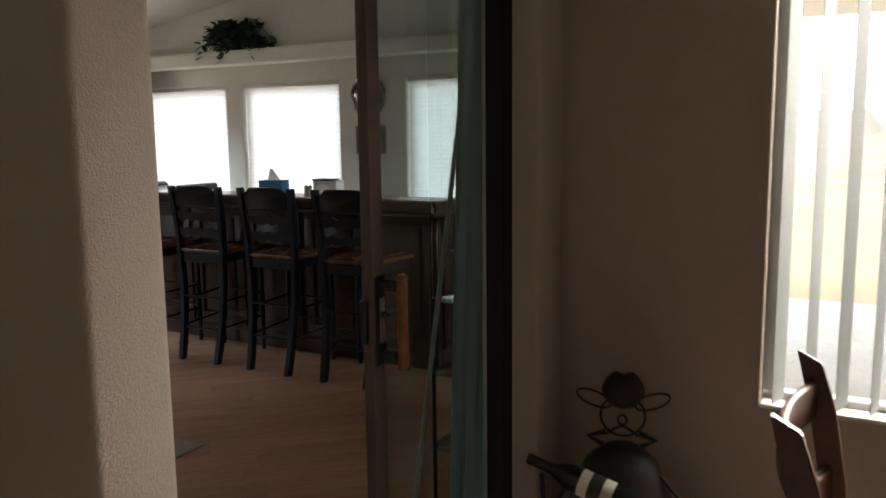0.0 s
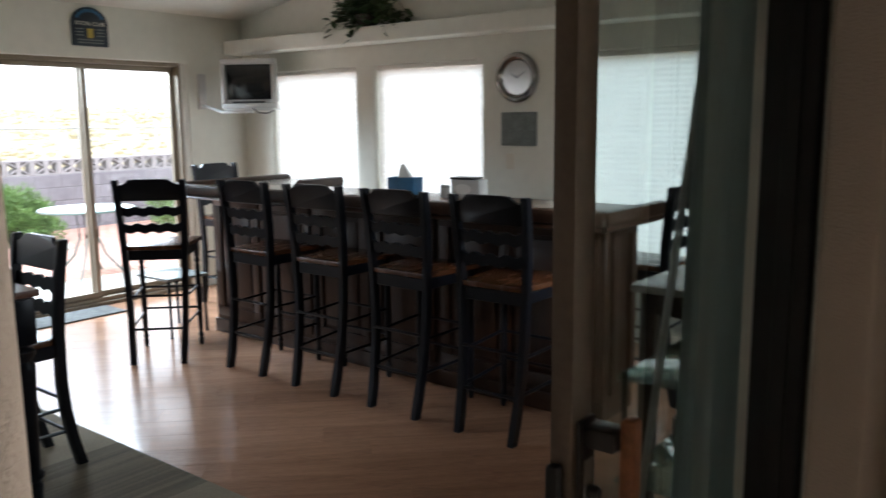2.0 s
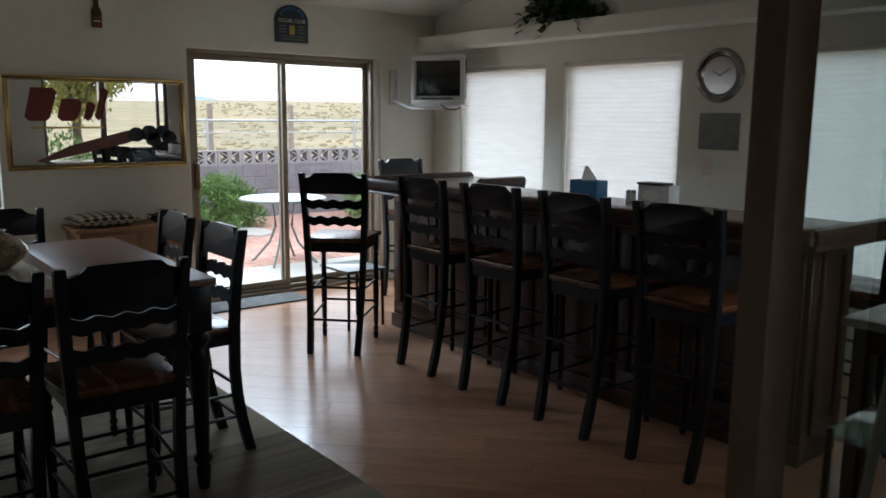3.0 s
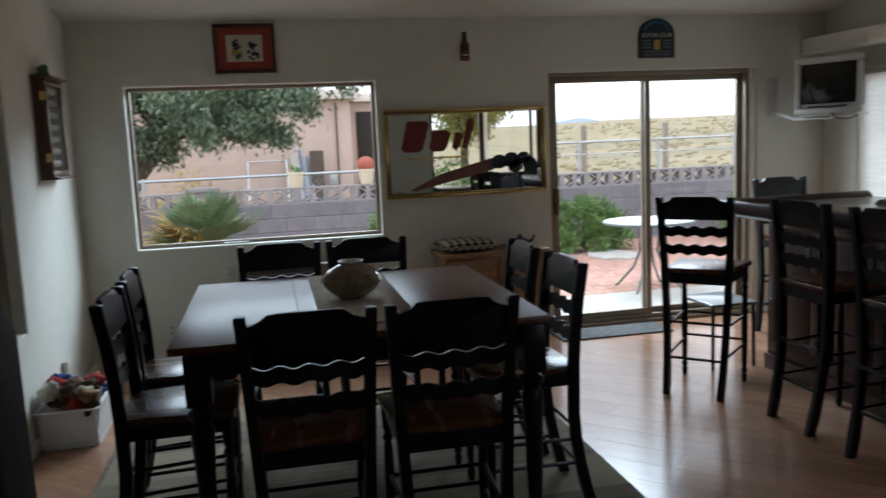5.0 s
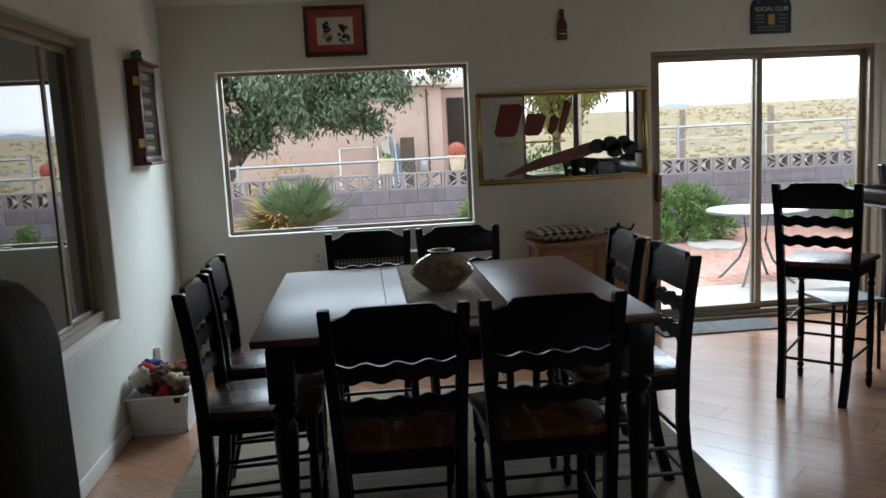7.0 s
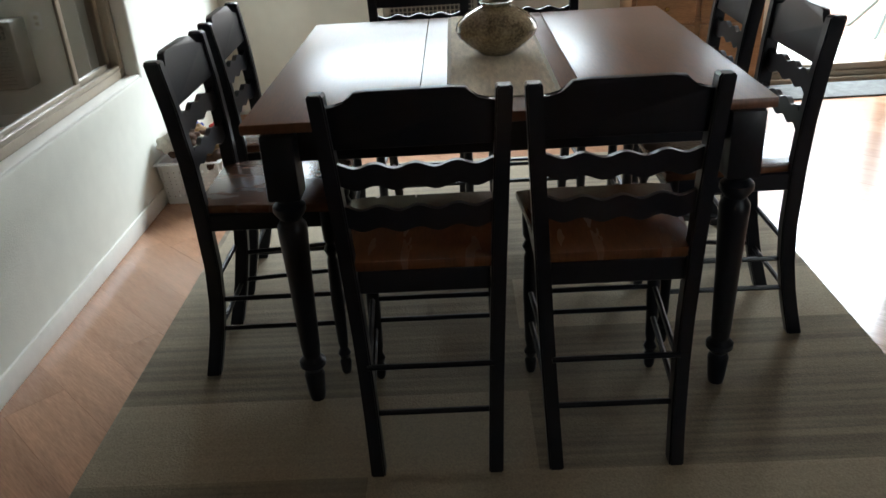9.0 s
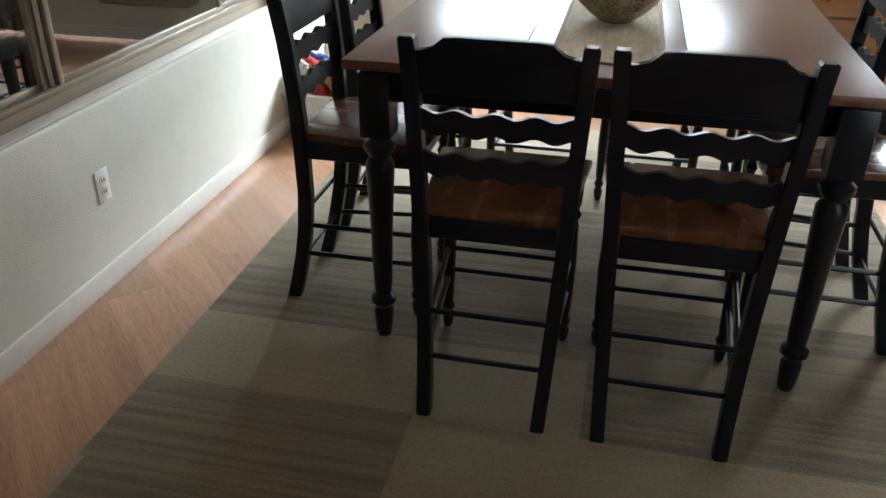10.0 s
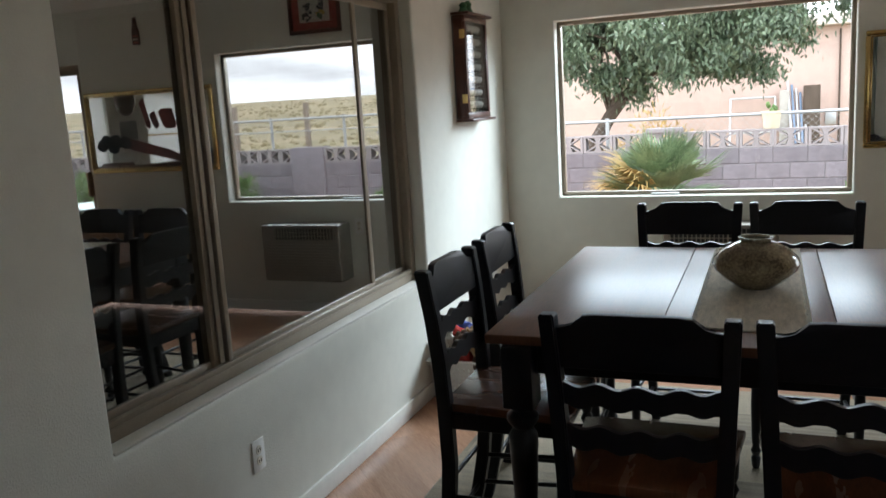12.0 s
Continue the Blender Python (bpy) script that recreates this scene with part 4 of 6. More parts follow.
for k, (dy, z) in enumerate(((-0.09, 0.13), (-0.09, 0.105), (-0.09, 0.08), (0.09, 0.13), (0.09, 0.105), (0.09, 0.08), (0, 0.045), (0, 0.022))):
    h = 0.035 if dy else 0.11
    part("text_bar", box(XW + 0.0202, XW + 0.0212, yc + dy - h, yc + dy + h, zb + z, zb + z + 0.009), M_SLATE, sg)
for k in range(9):
    a = math.pi * (0.15 + 0.7 * k / 8)
    part("text_bar", box(XW + 0.0202, XW + 0.0213, yc + 0.115 * math.cos(a) - 0.011, yc + 0.115 * math.cos(a) + 0.011, zb + 0.175 + 0.095 * math.sin(a), zb + 0.20 + 0.095 * math.sin(a)), M_BLUE, sg)

mir = thing("beer_mirror", "gilt-framed advertising mirror with dark red emblem", "mirror")
MY0, MY1, MZ0, MZ1 = 3.47, 4.752, 1.150, 1.822
part("mirror_frame", frame_rect(MY0, MY1, MZ0, MZ1, 0.028, "x", XW + 0.001, XW + 0.030, 0.008), M_GOLD, mir)
part("inner_bead", frame_rect(MY0 + 0.030, MY1 - 0.030, MZ0 + 0.030, MZ1 - 0.030, 0.008, "x", XW + 0.010, XW + 0.024, 0.002), M_GOLD, mir)
mg = part("mirror_glass", box(XW + 0.004, XW + 0.012, MY0 + 0.0285, MY1 - 0.0285, MZ0 + 0.0285, MZ1 - 0.0285), M_MIRROR, mir, "mirror glass", smooth=False)
EX = XW + 0.0125


def slant(y0, y1, z0, z1, lean=0.22, m=M_DARKRED, name="emblem_stroke"):
    o = [(y0, z0), (y1, z0), (y1 + lean * (z1 - z0), z1), (y0 + lean * (z1 - z0), z1)]
    return part(name, slab(o, "x", EX, EX + 0.0015), m, mir)


# the emblem: leaning dark red blocks with cut corners
def emblem_block(y0, y1, z0, z1):
    h, c = z1 - z0, 0.028
    o = [(y0 + c, z0), (y1 - c, z0), (y1, z0 + c), (y1 + 0.22 * h, z1 - c), (y1 + 0.22 * h - c, z1), (y0 + 0.22 * h, z1), (y0, z0 + c)]
    part("emblem_block", slab(o, "x", EX, EX + 0.0015), M_DARKRED, mir)


emblem_block(3.60, 3.77, 1.50, 1.735)
emblem_block(3.815, 3.955, 1.50, 1.66)
emblem_block(3.995, 4.055, 1.50, 1.64)
emblem_block(4.075, 4.125, 1.50, 1.745)
slant(3.64, 4.13, 1.445, 1.460, 0, M_GOLD, "emblem_bar")
# printed long ribbon and dark figure shapes across the lower part
rb = [(3.66, 1.215), (3.70, 1.205), (4.28, 1.33), (4.45, 1.385), (4.47, 1.44), (4.30, 1.43), (3.9, 1.325)]
part("emblem_ribbon", slab(rb, "x", EX, EX + 0.001), mat("faded_red_print", (0.17, 0.06, 0.055), 0.4, vary=0.4, scale=12), mir)
for yc, zc, r in ((4.37, 1.40, 0.055), (4.47, 1.41, 0.06), (4.57, 1.42, 0.05), (4.62, 1.38, 0.05), (4.50, 1.36, 0.05)):
    o = [(yc + r * 1.2 * math.cos(2 * math.pi * k / 14) * (1 + 0.12 * math.sin(5 * k)), zc + r * math.sin(2 * math.pi * k / 14)) for k in range(14)]
    part("emblem_shape", slab(o, "x", EX, EX + 0.0012), M_NAVY, mir)

# air conditioner under the picture window
ac = thing("air_conditioner", "taupe through-wall air conditioner with a slatted grille", "air conditioner")
AX = XW + 0.19
part("casing", box(XW + 0.001, AX, 2.34, 3.02, 0.29, 0.725, 0.014, 3), M_ACSHELL, ac)
# black sheet on the casing stands for the shade between the slats
part("recess", box(AX + 0.0005, AX + 0.002, 2.38, 2.90, 0.615, 0.70), M_BLACKPL, ac)
for k in range(20):
    part("vent_slat", box(AX + 0.0022, AX + 0.009, 2.382 + 0.0265 * k, 2.389 + 0.0265 * k, 0.616, 0.699, 0.001, 1), M_ACSHELL, ac)
for z in (0.642, 0.670):
    part("vent_slat", box(AX + 0.0095, AX + 0.013, 2.38, 2.90, z - 0.003, z + 0.003), M_ACSHELL, ac)
part("control_door", box(AX + 0.0005, AX + 0.004, 2.915, 3.0, 0.615, 0.70, 0.002, 1), M_ACSHELL, ac)
for k in range(12):
    part("intake_slat", box(AX + 0.0005, AX + 0.007, 2.39, 2.97, 0.32 + 0.0225 * k, 0.333 + 0.0225 * k, 0.002, 1), M_ACSHELL, ac)


def plate(name, label, x, y, z, rz, holes):
    t = thing(name, label, "outlet" if holes else "switch", at=(x, y, z), rz=rz)
    part("cover", box(-0.036, 0.036, -0.006, 0.0, -0.058, 0.058, 0.003), M_WHITE if holes else M_IVORY, t)
    if holes:
        for dz in (-0.02, 0.02):
            s = part("socket", lathe([(0.0165, 0), (0.0165, 0.0015)], 18), M_IVORY, t)
            s.matrix_local = pose(0, -0.0061, dz, 90, 0, 0)
            for dx in (-0.006, 0.006):
                part("slot", box(dx - 0.0012, dx + 0.0012, -0.0092, -0.0077, dz - 0.005, dz + 0.006), M_BLACKPL, t)
    else:
        part("rocker", box(-0.008, 0.008, -0.011, -0.0062, -0.016, 0.016, 0.002), M_IVORY, t)
    return t


plate("wall_outlet", "white duplex outlet plate low on the wall", -3.738, YS, 0.362, 180, True)
plate("wall_outlet", "small outlet plate beside the air conditioner", XW, 2.265, 0.69, 90, True)
plate("wall_outlet", "ivory outlet plate low on the wall", XW, 1.83, 0.28, 90, True)
plate("light_switch", "ivory light switch on the window wall", -3.762, YN, 1.23, 0, False)
np_ = thing("plug_adapter", "ivory plug-in adapter on the wall", "adapter")
part("body", box(-6.0, -5.94, YS + 0.001, YS + 0.04, 0.24, 0.33, 0.006), M_IVORY, np_)

# oak cabinet with cushion and ornaments
cab = thing("cabinet", "low oak cabinet with drawers against the wall", "cabinet")
part("body", box(XW + 0.014, -6.50, 3.83, 4.62, 0.0, 0.715, 0.004), M_OAK, cab)
part("top", box(XW + 0.002, -6.475, 3.795, 4.64, 0.716, 0.745, 0.006), M_OAK, cab)
for k in range(2):
    dw = part("drawer_front", box(-6.499, -6.482, 3.86 + 0.385 * k, 4.21 + 0.385 * k, 0.52, 0.69, 0.004), M_OAK, cab)
    part("knob", lathe([(0.006, 0), (0.006, 0.012), (0.014, 0.016), (0.012, 0.026)], 12), M_GOLD, dw).matrix_local = pose(-6.482, 4.035 + 0.385 * k, 0.605, 0, 90, 0)
    dd = part("cabinet_door", box(-6.499, -6.482, 3.86 + 0.385 * k, 4.21 + 0.385 * k, 0.05, 0.50, 0.004), M_OAK, cab)
    part("knob", lathe([(0.006, 0), (0.006, 0.012), (0.014, 0.016), (0.012, 0.026)], 12), M_GOLD, dd).matrix_local = pose(-6.482, 4.19 + 0.09 * k, 0.36, 0, 90, 0)
cu = bmesh.new()
bmesh.ops.create_grid(cu, x_segments=14, y_segments=14, size=1)
for v in list(cu.verts):
    v.co.z = 0.046 * (max(0, 1 - v.co.x ** 4) * max(0, 1 - v.co.y ** 4)) ** 0.5
low = bmesh.ops.duplicate(cu, geom=list(cu.faces))
for g in low["geom"]:
    if isinstance(g, bmesh.types.BMVert):
        g.co.z *= -1
bmesh.ops.remove_doubles(cu, verts=cu.verts, dist=0.002)
bmesh.ops.scale(cu, vec=(0.165, 0.225, 1), verts=cu.verts)
cush = finish("cushion", cu, M_PILLOW, smooth=True)
cush.matrix_basis = pose(-6.66, 4.03, 0.793, 0, 0, 3)
tagged(cush, "dark and cream patterned cushion on the cabinet", "cushion")
orn = thing("teapot_ornament", "small dark metal spouted ornament on the cabinet", "ornament", at=(-6.66, 4.46, 0.745))
part("body", lathe([(0.05, 0), (0.075, 0.02), (0.07, 0.05), (0.03, 0.07), (0.012, 0.08), (0.014, 0.095)], 18), M_IRON, orn)
part("spout", tube([(0, 0.06, 0.03), (0, 0.10, 0.05), (0, 0.12, 0.085)], [0.014, 0.010, 0.007]), M_IRON, orn)
part("handle", tube([(0, -0.065, 0.055), (0, -0.10, 0.06), (0, -0.10, 0.03), (0, -0.07, 0.02)], 0.006), M_IRON, orn)

# ---- on the south wall: display case; basket of toys ----
case = thing("display_case", "cherry display case with rows of golf balls", "display case")
CX0, CX1, CZ0, CZ1, CD = -6.31, -5.92, 1.462, 2.045, 0.080
part("back", box(CX0 + 0.002, CX1 - 0.002, YS + 0.001, YS + 0.010, CZ0 + 0.002, CZ1 - 0.002), mat("grey_felt", (0.10, 0.095, 0.09), 0.95, vary=0.15), case, "grey felt backing")
part("case_box", frame_rect(CX0, CX1, CZ0, CZ1, 0.014, "y", YS + 0.0105, YS + CD - 0.016, 0.002), M_CHERRY, case)
glazed = part("glazed_door", frame_rect(CX0, CX1, CZ0, CZ1, 0.034, "y", YS + CD - 0.0155, YS + CD, 0.004), M_CHERRY, case)
pane(CX0 + 0.034, CX1 - 0.034, CZ0 + 0.034, CZ1 - 0.034, "y", YS + CD - 0.008, M_GLASS, glazed)
part("cornice", box(CX0 - 0.02, CX1 + 0.012, YS + 0.001, YS + CD + 0.03, CZ1 + 0.001, CZ1 + 0.016, 0.005), M_CHERRY, case)
part("base_moulding", box(CX0 - 0.02, CX1 + 0.006, YS + 0.001, YS + CD + 0.028, CZ0 - 0.017, CZ0 - 0.001, 0.005), M_CHERRY, case)
ballm = bmesh.new()
bmesh.ops.create_icosphere(ballm, subdivisions=3, radius=0.0212)
ball_me = bpy.data.meshes.new("golf_ball")
ballm.to_mesh(ball_me)
ballm.free()
ball_me.shade_smooth()
ball_me.materials.append(mat("golf_ball_white", (0.62, 0.62, 0.60), 0.4))
tee = lathe([(0.009, 0.0), (0.010, 0.003), (0.005, 0.012), (0.009, 0.018)], 10)
tee_me = bpy.data.meshes.new("ball_rest")
tee.to_mesh(tee_me)
tee.free()
tee_me.materials.append(M_BLACKPL)
for r in range(7):
    z = CZ0 + 0.036 + r * 0.0735
    part("shelf", box(CX0 + 0.015, CX1 - 0.015, YS + 0.0105, YS + 0.050, z, z + 0.004), M_BLACKPL, case)
    for c in range(6):
        x = CX0 + 0.058 + c * 0.0548
        for name, me, dz in (("golf_ball", ball_me, 0.0430), ("ball_rest", tee_me, 0.0042)):
            g = new(name, me)
            g.parent = case
            g.location = (x, YS + 0.033, z + dz)
for z in (CZ0 + 0.115, CZ1 - 0.105):
    part("hinge", box(CX1 + 0.0005, CX1 + 0.003, YS + CD - 0.036, YS + CD - 0.002, z - 0.026, z + 0.026, 0.001, 1), M_GOLD, case, "brass hinge")
for dx, h in ((-0.09, 0.06), (-0.17, 0.075)):
    fg = thing("figurine", "small dark green figurine on the display case", "figurine", at=(CX1 + dx, YS + 0.045, CZ1 + 0.016))
    part("body", lathe([(0.028, 0), (0.03, 0.01), (0.018, h * 0.5), (0.024, h * 0.75), (0.010, h)], 12), M_GREEN, fg)

bas = thing("basket", "white perforated plastic basket in the corner", "basket", at=(-5.54, 1.445, 0))
bw, bd, bh = 0.235, 0.145, 0.215


def basket_side(length, axis):
    """One side wall with real punched holes: a grid of bars."""
    bm = bmesh.new()
    n, rows = int(length / 0.026), 7
    step = length / n
    box(-length / 2, length / 2, -0.0015, 0.0015, 0, 0.035, bm=bm)
    box(-length / 2, length / 2, -0.0015, 0.0015, bh - 0.045, bh, bm=bm)
    for k in range(n + 1):
        x = -length / 2 + k * step
        box(max(-length / 2, x - 0.0085), min(length / 2, x + 0.0085), -0.0015, 0.0015, 0.035, bh - 0.045, bm=bm)
    for r in range(1, rows):
        z = 0.035 + (bh - 0.08) * r / rows
        for k in range(n):
            x = -length / 2 + k * step
            box(x + 0.0085, x + step - 0.0085, -0.0015, 0.0015, z - 0.0065, z + 0.0065, bm=bm)
    return bm


for (x, y, r, ln) in ((0, bd, 0, 2 * bw), (0, -bd, 0, 2 * bw), (bw, 0, 90, 2 * bd - 0.004), (-bw, 0, 90, 2 * bd - 0.004)):
    part("side", basket_side(ln, "x"), M_WHITE, bas, smooth=False).matrix_local = pose(x, y, 0, 0, 0, r)
part("bottom", box(-bw + 0.002, bw - 0.002, -bd + 0.002, bd - 0.002, 0.001, 0.006), M_WHITE, bas)
part("rim", frame_rect(-bw - 0.012, bw + 0.012, -bd - 0.012, bd + 0.012, 0.02, "y", bh, bh + 0.008, 0.003), M_WHITE, bas)
rim = [c for c in bas.children if c.name.startswith("rim")][0]
for v in rim.data.vertices:
    v.co = Vector((v.co.x, v.co.z, v.co.y))
for c in bas.children:
    into = c.matrix_local.copy()
    back_ = into.inverted()
    for v in c.data.vertices:
        q = into @ v.co
        f = 0.95 + 0.21 * q.z / bh
        v.co = back_ @ Vector((q.x * f, q.y * (0.92 + 0.13 * q.z / bh), q.z))
toy_cols = [("tan", (0.26, 0.16, 0.08)), ("white", (0.52, 0.49, 0.42)), ("brown", (0.07, 0.035, 0.02)), ("red", (0.34, 0.025, 0.02)), ("blue", (0.05, 0.08, 0.28)), ("cream", (0.5, 0.44, 0.3)), ("orange", (0.45, 0.16, 0.04))]
toy_mats = {k: mat("plush_" + k, c, 1.0, vary=0.25, scale=30, bump=0.6, bump_scale=200) for k, c in toy_cols}
tr = random.Random(11)
for i in range(40):
    col = toy_cols[i % len(toy_cols)][0]
    bm = bmesh.new()
    bmesh.ops.create_icosphere(bm, subdivisions=4, radius=1.0)
    lumps = [(Vector((dx, dy, dz)), r * tr.uniform(1.0, 1.3)) for (dx, dy, dz, r) in ((0, 0, 0, 0.044), (0.055, 0.0, 0.012, 0.033), (0.080, 0.022, 0.03, 0.015), (0.080, -0.022, 0.03, 0.015),
             (-0.02, 0.050, -0.005, 0.021), (-0.02, -0.050, -0.005, 0.021), (-0.060, 0.024, 0, 0.020), (-0.060, -0.024, 0, 0.020))]
    for v in bm.verts:
        d, far = v.co.normalized(), 0.0
        for c, r in lumps:
            along = c.dot(d)
            gap = r * r - (c.length_squared - along * along)
            if gap > 0:
                far = max(far, along + math.sqrt(gap))
        v.co = d * far
    bmesh.ops.smooth_vert(bm, verts=bm.verts, factor=0.4, use_axis_x=True, use_axis_y=True, use_axis_z=True)
    ob = finish("plush_toy", bm, toy_mats[col], smooth=True)
    layer = i // 7
    ob.matrix_basis = pose(-5.54 + tr.uniform(-0.21, 0.21), 1.445 + tr.uniform(-0.10, 0.11), 0.195 + 0.021 * layer + tr.uniform(0, 0.02), tr.uniform(-70, 70), tr.uniform(-70, 70), tr.uniform(0, 360))
    ob.scale = (0.72, 0.72, 0.72)
    tagged(ob, col + " plush toy heaped in the white basket", "plush toy", "toys in the basket")

# ---- on and before the north wall ----
clk = thing("wall_clock", "round wall clock with a wide silver rim", "clock", at=(-3.70, YN - 0.001, 1.843))
turn = pose(0, 0, 0, 90, 0, 0)
part("rim", lathe([(0.122, 0.0), (0.180, 0.0), (0.183, 0.012), (0.170, 0.034), (0.150, 0.038), (0.136, 0.030), (0.124, 0.012)], 48), M_CHROME, clk).matrix_local = turn
part("dial", lathe([(0.126, 0.004), (0.126, 0.008)], 40), mat("clock_dial", (0.38, 0.36, 0.36), 0.5, vary=0.35, scale=14, second=(0.62, 0.6, 0.58)), clk).matrix_local = turn
for k in range(12):
    a = math.pi * k / 6
    part("hour_mark", box(-0.003, 0.003, -0.0102, -0.0085, -0.009, 0.009), M_BLACKPL, clk).matrix_local = pose(0.10 * math.sin(a), 0, 0.10 * math.cos(a), 0, math.degrees(a), 0)
for ln, a in ((0.06, 300), (0.085, 60)):
    part("clock_hand", box(-0.003, 0.003, -0.0135, -0.0115, -0.01, ln), M_BLACKPL, clk).matrix_local = pose(0, 0, 0, 0, a, 0)
pq = thing("slate_plaque", "square grey slate plaque under the clock", "plaque")
part("plaque", box(-3.838, -3.53, YN - 0.013, YN - 0.001, 1.346, 1.593, 0.004), M_SLATE, pq)

tv = thing("television", "silver tube television on a wall bracket", "television", at=(-6.33, 6.90, 1.705), rz=32)
part("cabinet", box(-0.235, 0.235, -0.02, 0.03, 0.0, 0.37, 0.014, 3), M_GREY, tv)
part("front_bezel", frame_rect(-0.255, 0.255, -0.045, 0.392, 0.045, "y", -0.045, -0.018, 0.010), M_GREY, tv)
scr = part("screen", box(-0.207, 0.207, -0.034, -0.022, 0.034, 0.342, 0.006), M_SCREEN, tv)
bm = bmesh.new()
a = box(-0.225, 0.225, 0.031, 0.10, 0.01, 0.36, 0.01)
merge(bm, a)
a = box(-0.16, 0.16, 0.095, 0.27, 0.03, 0.30, 0.03, 3)
merge(bm, a)
part("tube_housing", bm, M_BLACKPL, tv)
part("control_strip", box(-0.15, 0.15, -0.048, -0.0455, 0.004, 0.018, 0.001, 1), M_BLACKPL, tv)
brk = thing("tv_bracket", "grey steel wall bracket under the television", "bracket")
part("wall_plate", box(XW + 0.001, XW + 0.02, 6.72, 6.80, 1.66, 1.98, 0.003), M_GREY, brk)
part("arm", tube([(XW + 0.01, 6.76, 1.70), (-6.62, 6.80, 1.63), (-6.33, 6.92, 1.63)], 0.014), M_GREY, brk)
part("shelf", box(-0.22, 0.22, -0.05, 0.22, 1.644, 1.659, 0.004), M_GREY, brk).matrix_local = pose(-6.33, 6.90, 0, 0, 0, 32)
part("cable", tube([(-6.25, 6.86, 1.66), (-6.2, 6.88, 1.62), (-6.12, 6.92, 1.615), (-6.1, 6.97, 1.64)], 0.006, 6), M_BLACKPL, brk)


def leaf_mesh(bm, p, d, up, length, width):
    d = d.normalized()
    s = d.cross(up)
    s = s.normalized() if s.length > 1e-4 else Vector((1, 0, 0))
    n = s.cross(d)
    pts = [p, p + d * length * 0.35 + s * width * 0.5 + n * width * 0.12, p + d * length * 0.75 + s * width * 0.32, p + d * length - n * width * 0.15,
           p + d * length * 0.75 - s * width * 0.32, p + d * length * 0.35 - s * width * 0.5 + n * width * 0.12, p + d * length * 0.5]
    v = [bm.verts.new(q) for q in pts]
    for a, b in ((0, 1), (1, 2), (2, 3), (3, 4), (4, 5), (5, 0)):
        bm.faces.new((v[a], v[b], v[6]))


pl = thing("house_plant", "trailing green pothos in a dark pot on the ledge", "plant", at=(-5.08, 7.12, 2.292))
part("pot", lathe([(0.07, 0), (0.095, 0.09), (0.10, 0.10), (0.085, 0.10), (0.08, 0.085)], 18), M_IRON, pl)
rp = random.Random(5)
vn, lf = bmesh.new(), bmesh.new()
for i in range(46):
    a = rp.uniform(0, 2 * math.pi)
    reach = rp.uniform(0.12, 0.42)
    dx, dy = math.cos(a), math.sin(a) * 0.32
    pts = [Vector((0, 0, 0.09))]
    top = rp.uniform(0.02, 0.20)
    for k in range(1, 6):
        f = k / 5
        pts.append(Vector((dx * reach * f, max(-0.19, min(0.08, dy * reach * f)), 0.09 + top * math.sin(f * 2.6) - 0.10 * f * f * rp.uniform(0.3, 1.2) * (1.6 if dy < 0 else 0.6))))
    tube(pts, 0.003, 4, vn)
    for k in range(1, 6):
        for _ in range(3):
            dd = Vector((dx + rp.uniform(-0.8, 0.8), dy - 0.25 + rp.uniform(-0.6, 0.5), rp.uniform(-0.7, 0.5)))
            leaf_mesh(lf, pts[k] + Vector((rp.uniform(-0.02, 0.02), rp.uniform(-0.02, 0.02), rp.uniform(-0.02, 0.02))), dd, Vector((rp.uniform(-0.3, 0.3), -0.4, 1)), rp.uniform(0.06, 0.10), rp.uniform(0.045, 0.065))
part("vines", vn, M_STEM, pl)
part("leaves", lf, M_LEAF, pl)

# ---- near the doorway: tall black chair, pub table, glass shelf, leaning pole ----
rec = thing("recliner", "tall black leather high-back chair", "armchair", at=(-1.93, 1.886, 0), rz=178)
bk = slab([(-0.33, 0.30), (0.345, 0.30), (0.355, 0.7), (0.350, 1.314), (0.338, 1.359), (0.310, 1.389), (0.26, 1.402), (-0.25, 1.402), (-0.30, 1.389), (-0.328, 1.359), (-0.34, 1.314), (-0.345, 0.7)], "x", -0.07, 0.08, 0.02)
part("backrest", bk, M_LEATHER, rec)
part("seat", box(-0.62, -0.08, -0.28, 0.28, 0.26, 0.48, 0.06, 4), M_LEATHER, rec)
for s in (-1, 1):
    part("armrest", box(-0.60, -0.06, s * 0.34 - 0.055, s * 0.34 + 0.055, 0.30, 0.64, 0.05, 4), M_LEATHER, rec)
part("base", box(-0.55, 0.05, -0.25, 0.25, 0.0, 0.255, 0.02), M_BLACKPL, rec)

pt = thing("pub_table", "small dark pub table with a pale speckled top", "table", at=(-1.36, 5.27, 0))
part("tabletop", box(-0.35, 0.35, -0.30, 0.32, 0.885, 0.915, 0.005), mat("speckled_stone_top", (0.42, 0.40, 0.37), 0.2, vary=0.3, scale=60), pt)
for x0, x1, y0, y1 in ((-0.31, 0.31, -0.26, -0.24), (-0.31, 0.31, 0.26, 0.28), (-0.31, -0.29, -0.239, 0.259), (0.29, 0.31, -0.239, 0.259)):
    part("apron", box(x0, x1, y0, y1, 0.80, 0.884, 0.002, 1), M_BARWOOD, pt)
for x in (-0.29, 0.29):
    for y in (-0.24, 0.26):
        part("leg", box(x - 0.03, x + 0.03, y - 0.03, y + 0.03, 0, 0.884, 0.004), M_BARWOOD, pt)
gs = thing("glass_shelf", "black metal stand with glass shelves", "shelf", at=(-1.12, 4.32, 0))
for x in (-0.20, 0.20):
    for y in (-0.20, 0.20):
        part("upright", tube([(x, y, 0), (x, y, 0.86)], 0.009), M_BLACKPL, gs)
